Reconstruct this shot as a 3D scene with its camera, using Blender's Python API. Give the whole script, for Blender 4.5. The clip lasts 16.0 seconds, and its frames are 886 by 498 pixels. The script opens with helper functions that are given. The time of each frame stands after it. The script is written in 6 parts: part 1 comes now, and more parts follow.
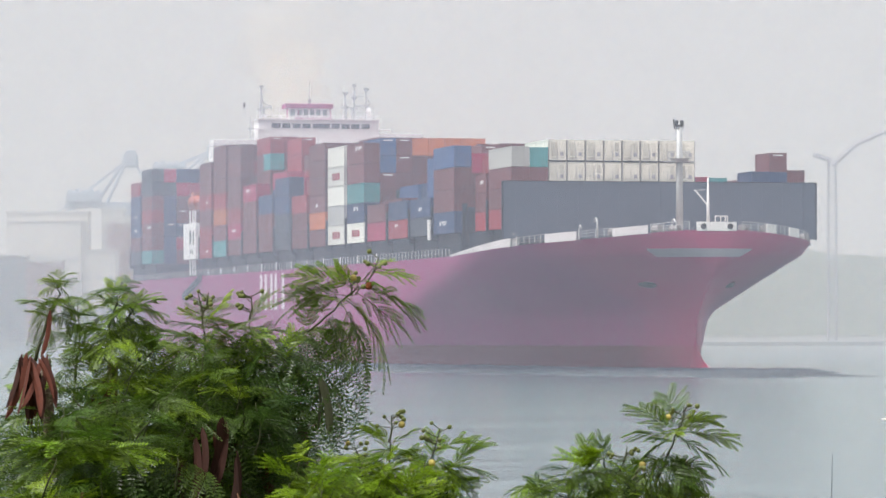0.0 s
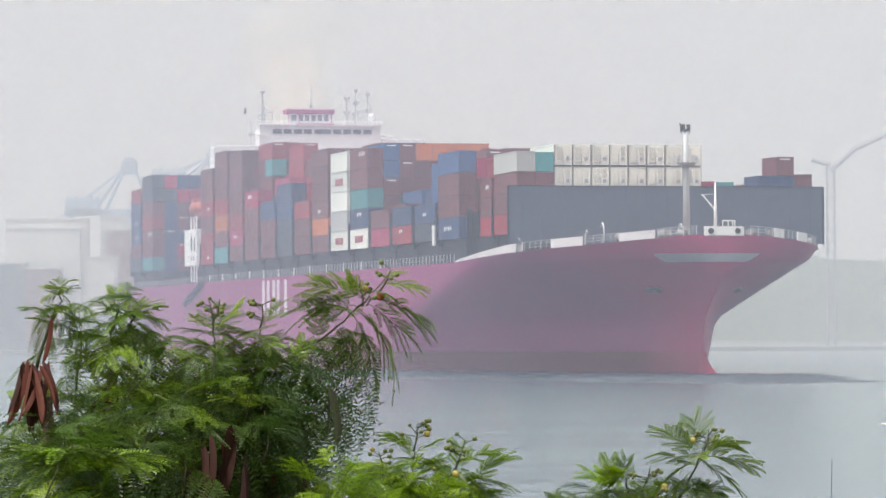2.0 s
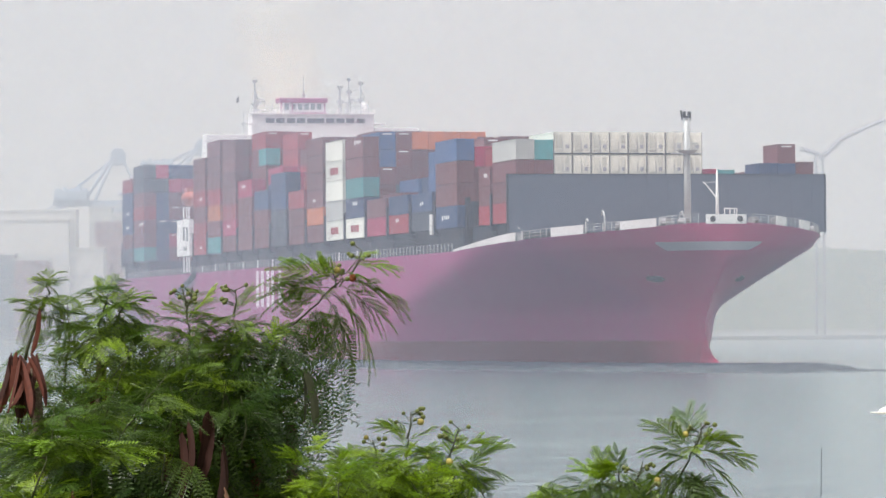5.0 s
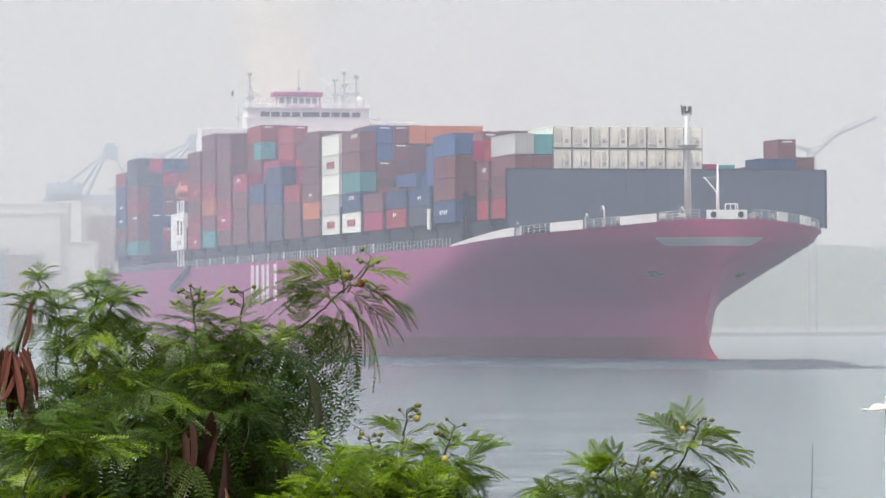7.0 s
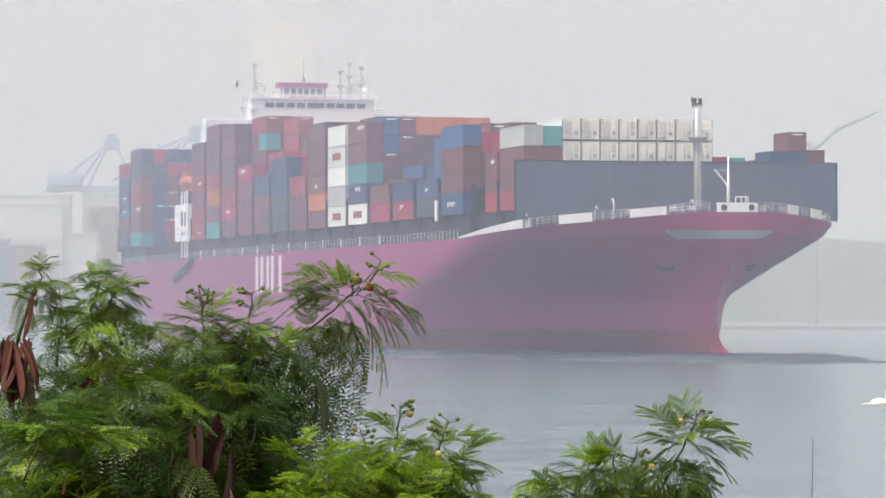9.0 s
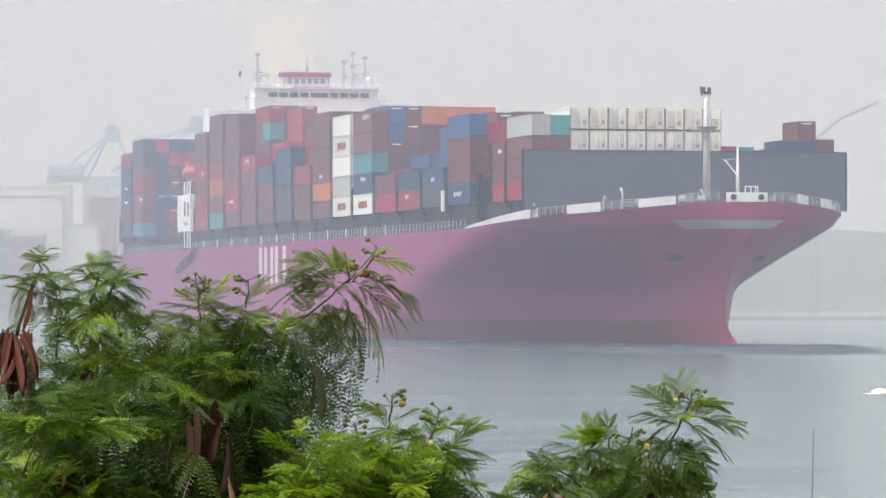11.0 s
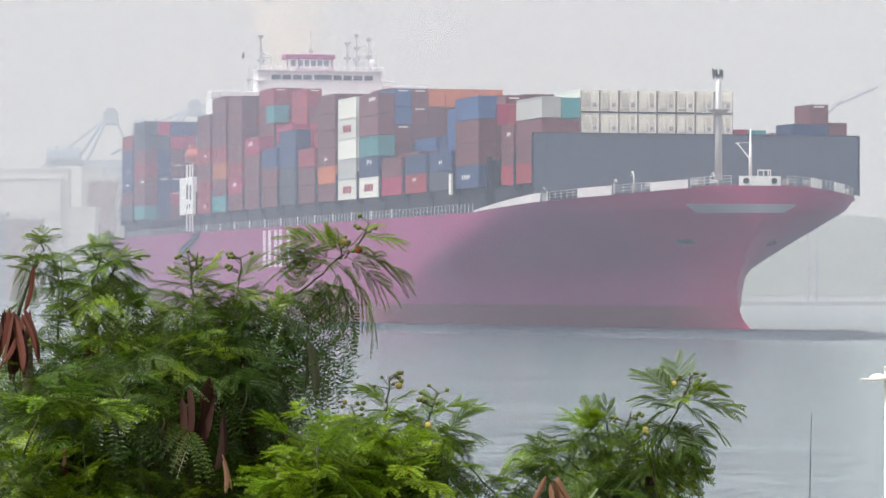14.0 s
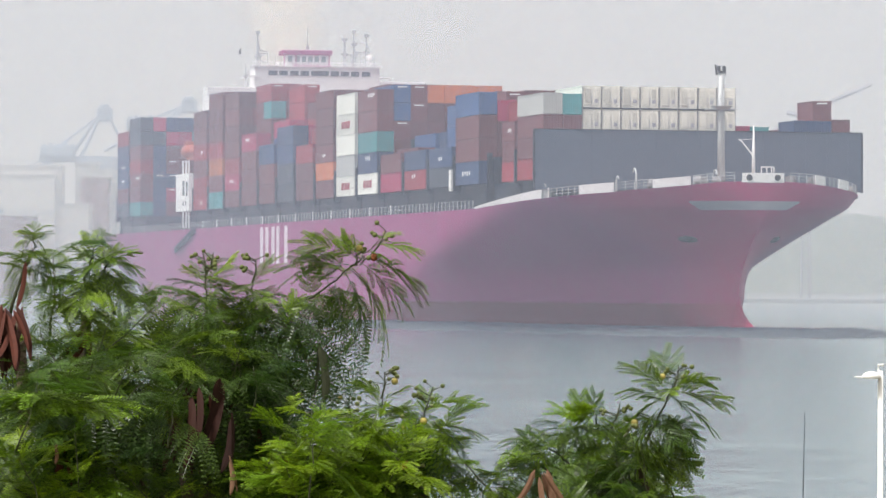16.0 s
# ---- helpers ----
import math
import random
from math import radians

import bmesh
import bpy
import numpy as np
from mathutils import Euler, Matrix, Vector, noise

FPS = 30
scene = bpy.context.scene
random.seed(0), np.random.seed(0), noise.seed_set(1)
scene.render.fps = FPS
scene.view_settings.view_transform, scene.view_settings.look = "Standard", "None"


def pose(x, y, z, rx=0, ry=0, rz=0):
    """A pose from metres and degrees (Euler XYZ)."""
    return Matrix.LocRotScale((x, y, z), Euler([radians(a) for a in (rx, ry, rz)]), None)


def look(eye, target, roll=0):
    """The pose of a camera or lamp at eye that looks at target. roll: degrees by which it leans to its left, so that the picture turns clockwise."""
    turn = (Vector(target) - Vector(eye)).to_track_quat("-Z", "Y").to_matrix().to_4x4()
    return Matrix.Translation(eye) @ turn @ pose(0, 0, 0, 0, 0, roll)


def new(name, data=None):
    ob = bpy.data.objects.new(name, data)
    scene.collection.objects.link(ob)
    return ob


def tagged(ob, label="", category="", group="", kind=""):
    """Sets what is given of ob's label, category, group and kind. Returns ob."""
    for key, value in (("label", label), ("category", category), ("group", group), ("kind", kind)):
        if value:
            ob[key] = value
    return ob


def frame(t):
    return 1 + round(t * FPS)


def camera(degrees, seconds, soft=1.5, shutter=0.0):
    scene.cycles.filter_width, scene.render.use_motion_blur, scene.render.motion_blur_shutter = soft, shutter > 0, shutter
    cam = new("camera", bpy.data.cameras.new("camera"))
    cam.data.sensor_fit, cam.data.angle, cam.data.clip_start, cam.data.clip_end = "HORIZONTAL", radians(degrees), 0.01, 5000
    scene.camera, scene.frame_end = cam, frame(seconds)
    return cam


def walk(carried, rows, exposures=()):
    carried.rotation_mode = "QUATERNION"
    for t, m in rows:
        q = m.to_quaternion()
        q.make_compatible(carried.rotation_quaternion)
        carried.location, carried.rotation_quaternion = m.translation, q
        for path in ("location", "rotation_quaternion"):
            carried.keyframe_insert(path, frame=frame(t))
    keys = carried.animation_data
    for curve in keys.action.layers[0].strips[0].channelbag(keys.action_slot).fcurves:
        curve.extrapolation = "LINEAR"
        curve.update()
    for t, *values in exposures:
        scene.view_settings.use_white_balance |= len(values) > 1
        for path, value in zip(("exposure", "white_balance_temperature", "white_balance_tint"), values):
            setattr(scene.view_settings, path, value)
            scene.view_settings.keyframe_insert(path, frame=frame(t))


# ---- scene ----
# ---- camera, held by hand on the shore, on a long lens ----
EYE = (0.0, 0.0, 4.53)


def aim(yaw, pitch, roll):
    a, b = radians(yaw), radians(pitch)
    return look(EYE, (EYE[0] + math.sin(a) * math.cos(b), EYE[1] + math.cos(a) * math.cos(b), EYE[2] + math.sin(b)), roll)


cam = camera(12.51, 16.0, soft=1.5)
walk(cam, [(t, aim(a, b, r)) for t, a, b, r in [
        (0.0, -0.06, 1.167, -0.111), (0.5, -0.142, 1.222, -0.183), (1.0, 0.032, 1.236, -0.108), (1.5, -0.027, 1.258, -0.223), (2.0, -0.045, 1.254, -0.284),
        (2.5, -0.066, 1.268, -0.532), (3.0, -0.067, 1.229, -0.325), (3.5, -0.031, 1.148, -0.129), (4.0, 0.047, 1.11, -0.491), (6.5, 0.243, 1.115, -0.341),
        (7.0, 0.226, 1.045, -0.271), (7.5, 0.185, 1.012, -0.2), (8.0, 0.173, 1.011, -0.128), (8.5, 0.183, 0.974, -0.056), (9.0, 0.207, 0.939, -0.036),
        (11.5, 0.195, 0.75, -0.082), (12.0, 0.204, 0.702, -0.208), (12.5, 0.201, 0.699, -0.028), (13.0, 0.189, 0.689, -0.017), (13.5, 0.205, 0.646, 0.057),
        (14.0, 0.222, 0.581, 0.073), (14.5, 0.224, 0.555, 0.071), (15.0, 0.232, 0.56, 0.125), (15.5, 0.257, 0.556, 0.168), (16.0, 0.312, 0.542, 0.155),
    ]], exposures=[(0.0, 0.0), (0.5, 0.0), (0.8, 0.0), (0.9, -0.16), (1.0, -0.16), (1.1, 0.0), (1.5, 0.0), (16.0, 0.0)])

# ---- daylight under an even, hazy overcast ----
world = bpy.data.worlds.new("overcast_sky")
world.use_nodes = True
scene.world = world
wn, wl = world.node_tree.nodes, world.node_tree.links
wn.clear()
sky = wn.new("ShaderNodeTexSky")
sky.sky_type, sky.sun_disc = "NISHITA", False
sky.sun_elevation, sky.sun_rotation = radians(62), radians(233)
sky.air_density, sky.dust_density, sky.ozone_density = 1.5, 8.0, 1.0
grey = wn.new("ShaderNodeHueSaturation")
grey.inputs["Saturation"].default_value = 0.12
blend = wn.new("ShaderNodeMixRGB")
blend.inputs["Fac"].default_value = 0.85
blend.inputs["Color2"].default_value = (9.9, 9.5, 8.98, 1)
back = wn.new("ShaderNodeBackground")
back.inputs["Strength"].default_value = 0.1
wout = wn.new("ShaderNodeOutputWorld")
wl.new(sky.outputs[0], grey.inputs["Color"])
wl.new(grey.outputs[0], blend.inputs["Color1"])
wl.new(blend.outputs[0], back.inputs["Color"])
wl.new(back.outputs[0], wout.inputs["Surface"])

sun = new("sun", bpy.data.lights.new("sun", "SUN"))
sun.data.energy, sun.data.angle, sun.data.color = 5.0, radians(12), (1.0, 0.97, 0.93)
sun.matrix_world = look((-37, -27, 87), (0, 0, 0))
scene.cycles.transparent_max_bounces = 64

# ---- materials ----


def material(name, colour, rough=0.6, metal=0.0, spots=0.15, scale=3.0, bump=0.0, bump_scale=20.0, per_object=0.0, stretch=(1, 1, 1), spec=0.5):
    """A painted or natural surface with stains at two scales, fine relief and some difference from piece to piece."""
    m = bpy.data.materials.new(name)
    m.use_nodes = True
    n, l = m.node_tree.nodes, m.node_tree.links
    p = n["Principled BSDF"]
    p.inputs["Metallic"].default_value = metal
    p.inputs["Specular IOR Level"].default_value = spec
    co = n.new("ShaderNodeTexCoord")
    mp = n.new("ShaderNodeMapping")
    mp.inputs["Scale"].default_value = stretch
    l.new(co.outputs["Object"], mp.inputs["Vector"])
    big, fine = n.new("ShaderNodeTexNoise"), n.new("ShaderNodeTexNoise")
    big.inputs["Scale"].default_value, big.inputs["Detail"].default_value = scale * 0.25, 4
    fine.inputs["Scale"].default_value, fine.inputs["Detail"].default_value = scale * 2.5, 5
    for t in (big, fine):
        l.new(mp.outputs[0], t.inputs["Vector"])
    add = n.new("ShaderNodeMath")
    add.operation = "ADD"
    l.new(big.outputs["Fac"], add.inputs[0])
    l.new(fine.outputs["Fac"], add.inputs[1])
    ramp = n.new("ShaderNodeMapRange")
    ramp.inputs["From Min"].default_value, ramp.inputs["From Max"].default_value = 0.6, 1.4
    ramp.inputs["To Min"].default_value, ramp.inputs["To Max"].default_value = 1 - spots, 1 + spots
    l.new(add.outputs[0], ramp.inputs["Value"])
    hsv = n.new("ShaderNodeHueSaturation")
    hsv.inputs["Color"].default_value = (*colour, 1)
    value = ramp.outputs[0]
    if per_object:
        info = n.new("ShaderNodeObjectInfo")
        own = n.new("ShaderNodeMapRange")
        own.inputs["To Min"].default_value, own.inputs["To Max"].default_value = 1 - per_object, 1 + per_object
        l.new(info.outputs["Random"], own.inputs["Value"])
        mul = n.new("ShaderNodeMath")
        mul.operation = "MULTIPLY"
        l.new(value, mul.inputs[0])
        l.new(own.outputs[0], mul.inputs[1])
        value = mul.outputs[0]
    l.new(value, hsv.inputs["Value"])
    l.new(hsv.outputs[0], p.inputs["Base Color"])
    rr = n.new("ShaderNodeMapRange")
    rr.inputs["To Min"].default_value, rr.inputs["To Max"].default_value = max(0.05, rough - 0.12), min(1, rough + 0.12)
    l.new(fine.outputs["Fac"], rr.inputs["Value"])
    l.new(rr.outputs[0], p.inputs["Roughness"])
    if bump:
        bn, bt = n.new("ShaderNodeBump"), n.new("ShaderNodeTexNoise")
        bt.inputs["Scale"].default_value, bt.inputs["Detail"].default_value = bump_scale, 3
        l.new(mp.outputs[0], bt.inputs["Vector"])
        bn.inputs["Strength"].default_value, bn.inputs["Distance"].default_value = bump, 0.05
        l.new(bt.outputs["Fac"], bn.inputs["Height"])
        l.new(bn.outputs[0], p.inputs["Normal"])
    return m


def corrugated(name, colour, spots=0.18, rust=0.25):
    """Painted corrugated steel: upright ribs along the box, dull patches, rust runs."""
    m = material(name, colour, 0.6, 0.0, spots, 1.2, per_object=0.16)
    n, l = m.node_tree.nodes, m.node_tree.links
    p = n["Principled BSDF"]
    co, sep = n.new("ShaderNodeTexCoord"), n.new("ShaderNodeSeparateXYZ")
    l.new(co.outputs["Object"], sep.inputs[0])
    add, wave = n.new("ShaderNodeMath"), n.new("ShaderNodeMath")
    add.operation, wave.operation = "ADD", "PINGPONG"
    l.new(sep.outputs["X"], add.inputs[0])
    l.new(sep.outputs["Y"], add.inputs[1])
    l.new(add.outputs[0], wave.inputs[0])
    wave.inputs[1].default_value = 0.14
    bn = n.new("ShaderNodeBump")
    bn.inputs["Strength"].default_value, bn.inputs["Distance"].default_value = 0.6, 0.25
    l.new(wave.outputs[0], bn.inputs["Height"])
    l.new(bn.outputs[0], p.inputs["Normal"])
    mp, streak = n.new("ShaderNodeMapping"), n.new("ShaderNodeTexNoise")
    mp.inputs["Scale"].default_value = (1.6, 1.6, 0.22)
    streak.inputs["Scale"].default_value, streak.inputs["Detail"].default_value = 1.3, 6
    l.new(co.outputs["Object"], mp.inputs[0])
    l.new(mp.outputs[0], streak.inputs["Vector"])
    cut = n.new("ShaderNodeMapRange")
    cut.inputs["From Min"].default_value, cut.inputs["From Max"].default_value = 0.56, 0.72
    cut.inputs["To Max"].default_value = rust
    l.new(streak.outputs["Fac"], cut.inputs["Value"])
    mix = n.new("ShaderNodeMixRGB")
    mix.inputs["Color2"].default_value = (0.16, 0.07, 0.035, 1)
    old = p.inputs["Base Color"].links[0].from_socket
    l.new(cut.outputs[0], mix.inputs["Fac"])
    l.new(old, mix.inputs["Color1"])
    l.new(mix.outputs[0], p.inputs["Base Color"])
    return m


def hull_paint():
    """Magenta topsides over red bottom paint, with upright weather streaks and plate seams."""
    m = material("magenta_hull_paint", (0.27, 0.019, 0.14), 0.5, 0.0, 0.12, 0.25, stretch=(1, 1, 0.35))
    n, l = m.node_tree.nodes, m.node_tree.links
    p = n["Principled BSDF"]
    co, sep = n.new("ShaderNodeTexCoord"), n.new("ShaderNodeSeparateXYZ")
    l.new(co.outputs["Object"], sep.inputs[0])
    wob = n.new("ShaderNodeTexNoise")
    wob.inputs["Scale"].default_value = 0.6
    l.new(co.outputs["Object"], wob.inputs["Vector"])
    low = n.new("ShaderNodeMath")
    low.operation = "MULTIPLY_ADD"
    low.inputs[1].default_value = 0.5
    l.new(wob.outputs["Fac"], low.inputs[0])
    l.new(sep.outputs["Z"], low.inputs[2])
    cut = n.new("ShaderNodeMapRange")
    cut.inputs["From Min"].default_value, cut.inputs["From Max"].default_value = 2.75, 2.95
    cut.inputs["To Min"].default_value, cut.inputs["To Max"].default_value = 1.0, 0.0
    l.new(low.outputs[0], cut.inputs["Value"])
    mix = n.new("ShaderNodeMixRGB")
    mix.inputs["Color2"].default_value = (0.15, 0.012, 0.03, 1)
    old = p.inputs["Base Color"].links[0].from_socket
    l.new(cut.outputs[0], mix.inputs["Fac"])
    l.new(old, mix.inputs["Color1"])
    l.new(mix.outputs[0], p.inputs["Base Color"])
    # redder, brighter colour towards the stem, painted in for the light there
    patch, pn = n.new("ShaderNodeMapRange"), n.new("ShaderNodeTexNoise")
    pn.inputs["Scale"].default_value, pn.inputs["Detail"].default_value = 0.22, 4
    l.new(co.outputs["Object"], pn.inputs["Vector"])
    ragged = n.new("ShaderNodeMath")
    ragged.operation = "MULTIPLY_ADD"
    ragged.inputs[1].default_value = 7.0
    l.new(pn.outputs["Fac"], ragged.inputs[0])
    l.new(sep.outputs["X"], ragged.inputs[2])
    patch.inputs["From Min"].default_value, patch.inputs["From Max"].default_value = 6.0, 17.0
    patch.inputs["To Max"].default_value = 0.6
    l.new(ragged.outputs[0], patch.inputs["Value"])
    stem_lit = n.new("ShaderNodeMixRGB")
    stem_lit.inputs["Color2"].default_value = (0.5, 0.03, 0.125, 1)
    l.new(patch.outputs[0], stem_lit.inputs["Fac"])
    l.new(mix.outputs[0], stem_lit.inputs["Color1"])
    l.new(stem_lit.outputs[0], p.inputs["Base Color"])
    bricks = n.new("ShaderNodeTexBrick")
    bricks.inputs["Scale"].default_value = 1.0
    bricks.inputs["Brick Width"].default_value, bricks.inputs["Row Height"].default_value = 12.0, 2.6
    bricks.inputs["Mortar Size"].default_value = 0.03
    swap = n.new("ShaderNodeCombineXYZ")
    l.new(sep.outputs["X"], swap.inputs["X"])
    l.new(sep.outputs["Z"], swap.inputs["Y"])
    l.new(swap.outputs[0], bricks.inputs["Vector"])
    bn = n.new("ShaderNodeBump")
    bn.inputs["Strength"].default_value, bn.inputs["Distance"].default_value = 0.25, 0.05
    bn.invert = True
    l.new(bricks.outputs["Fac"], bn.inputs["Height"])
    l.new(bn.outputs[0], p.inputs["Normal"])
    return m


def leaf_material(name, colour, tip, rough=0.42, gloss=0.45):
    """Thin leaflets that let some daylight through, each leaf a little different."""
    m = bpy.data.materials.new(name)
    m.use_nodes = True
    n, l = m.node_tree.nodes, m.node_tree.links
    p, out = n["Principled BSDF"], n["Material Output"]
    info, geo = n.new("ShaderNodeObjectInfo"), n.new("ShaderNodeNewGeometry")
    mix = n.new("ShaderNodeMixRGB")
    mix.inputs["Color1"].default_value, mix.inputs["Color2"].default_value = (*colour, 1), (*tip, 1)
    l.new(info.outputs["Random"], mix.inputs["Fac"])
    own = n.new("ShaderNodeMapRange")
    own.inputs["To Min"].default_value, own.inputs["To Max"].default_value = 0.5, 1.7
    l.new(geo.outputs["Random Per Island"], own.inputs["Value"])
    hsv = n.new("ShaderNodeHueSaturation")
    l.new(own.outputs[0], hsv.inputs["Value"])
    l.new(mix.outputs[0], hsv.inputs["Color"])
    l.new(hsv.outputs[0], p.inputs["Base Color"])
    p.inputs["Roughness"].default_value = rough
    p.inputs["Specular IOR Level"].default_value = gloss
    tr, both = n.new("ShaderNodeBsdfTranslucent"), n.new("ShaderNodeMixShader")
    both.inputs[0].default_value = 0.4
    l.new(hsv.outputs[0], tr.inputs["Color"])
    l.new(p.outputs[0], both.inputs[1])
    l.new(tr.outputs[0], both.inputs[2])
    l.new(both.outputs[0], out.inputs["Surface"])
    return m


def water_material():
    m = bpy.data.materials.new("harbour_water")
    m.use_nodes = True
    n, l = m.node_tree.nodes, m.node_tree.links
    p = n["Principled BSDF"]
    p.inputs["Base Color"].default_value = (0.062, 0.118, 0.130, 1)
    p.inputs["Roughness"].default_value = 0.17
    p.inputs["IOR"].default_value = 1.33
    co = n.new("ShaderNodeTexCoord")
    heights = []
    for size, stretch, depth in ((0.035, (0.5, 1.0, 1), 1.6), (0.45, (1.9, 0.55, 1), 0.36), (1.5, (0.8, 0.8, 1), 0.08)):
        mp, t, k = n.new("ShaderNodeMapping"), n.new("ShaderNodeTexNoise"), n.new("ShaderNodeMath")
        mp.inputs["Scale"].default_value = stretch
        t.inputs["Scale"].default_value, t.inputs["Detail"].default_value = size, 3
        k.operation = "MULTIPLY"
        k.inputs[1].default_value = depth
        l.new(co.outputs["Object"], mp.inputs[0])
        l.new(mp.outputs[0], t.inputs["Vector"])
        l.new(t.outputs["Fac"], k.inputs[0])
        heights.append(k)
    s1, s2 = n.new("ShaderNodeMath"), n.new("ShaderNodeMath")
    l.new(heights[0].outputs[0], s1.inputs[0])
    l.new(heights[1].outputs[0], s1.inputs[1])
    l.new(s1.outputs[0], s2.inputs[0])
    l.new(heights[2].outputs[0], s2.inputs[1])
    bn = n.new("ShaderNodeBump")
    bn.inputs["Strength"].default_value, bn.inputs["Distance"].default_value = 0.5, 0.95
    l.new(s2.outputs[0], bn.inputs["Height"])
    l.new(bn.outputs[0], p.inputs["Normal"])
    return m


def mist_material(name, cover, tint=(0.90, 0.92, 0.98)):
    """Thin mist: most light passes, the rest is scattered both ways."""
    m = bpy.data.materials.new(name)
    m.use_nodes = True
    n, l = m.node_tree.nodes, m.node_tree.links
    out = n["Material Output"]
    n.remove(n["Principled BSDF"])
    clear, back_, fore = n.new("ShaderNodeBsdfTransparent"), n.new("ShaderNodeBsdfDiffuse"), n.new("ShaderNodeBsdfTranslucent")
    for s in (back_, fore):
        s.inputs["Color"].default_value = (*tint, 1)
    half, mix = n.new("ShaderNodeMixShader"), n.new("ShaderNodeMixShader")
    half.inputs[0].default_value = 0.5
    co, t, k = n.new("ShaderNodeTexCoord"), n.new("ShaderNodeTexNoise"), n.new("ShaderNodeMapRange")
    t.inputs["Scale"].default_value, t.inputs["Detail"].default_value = 0.012, 2
    k.inputs["To Min"].default_value, k.inputs["To Max"].default_value = cover * 0.93, min(1, cover * 1.07)
    l.new(co.outputs["Object"], t.inputs["Vector"])
    l.new(t.outputs["Fac"], k.inputs["Value"])
    l.new(k.outputs[0], mix.inputs[0])
    l.new(back_.outputs[0], half.inputs[1])
    l.new(fore.outputs[0], half.inputs[2])
    l.new(clear.outputs[0], mix.inputs[1])
    l.new(half.outputs[0], mix.inputs[2])
    l.new(mix.outputs[0], out.inputs["Surface"])
    return m


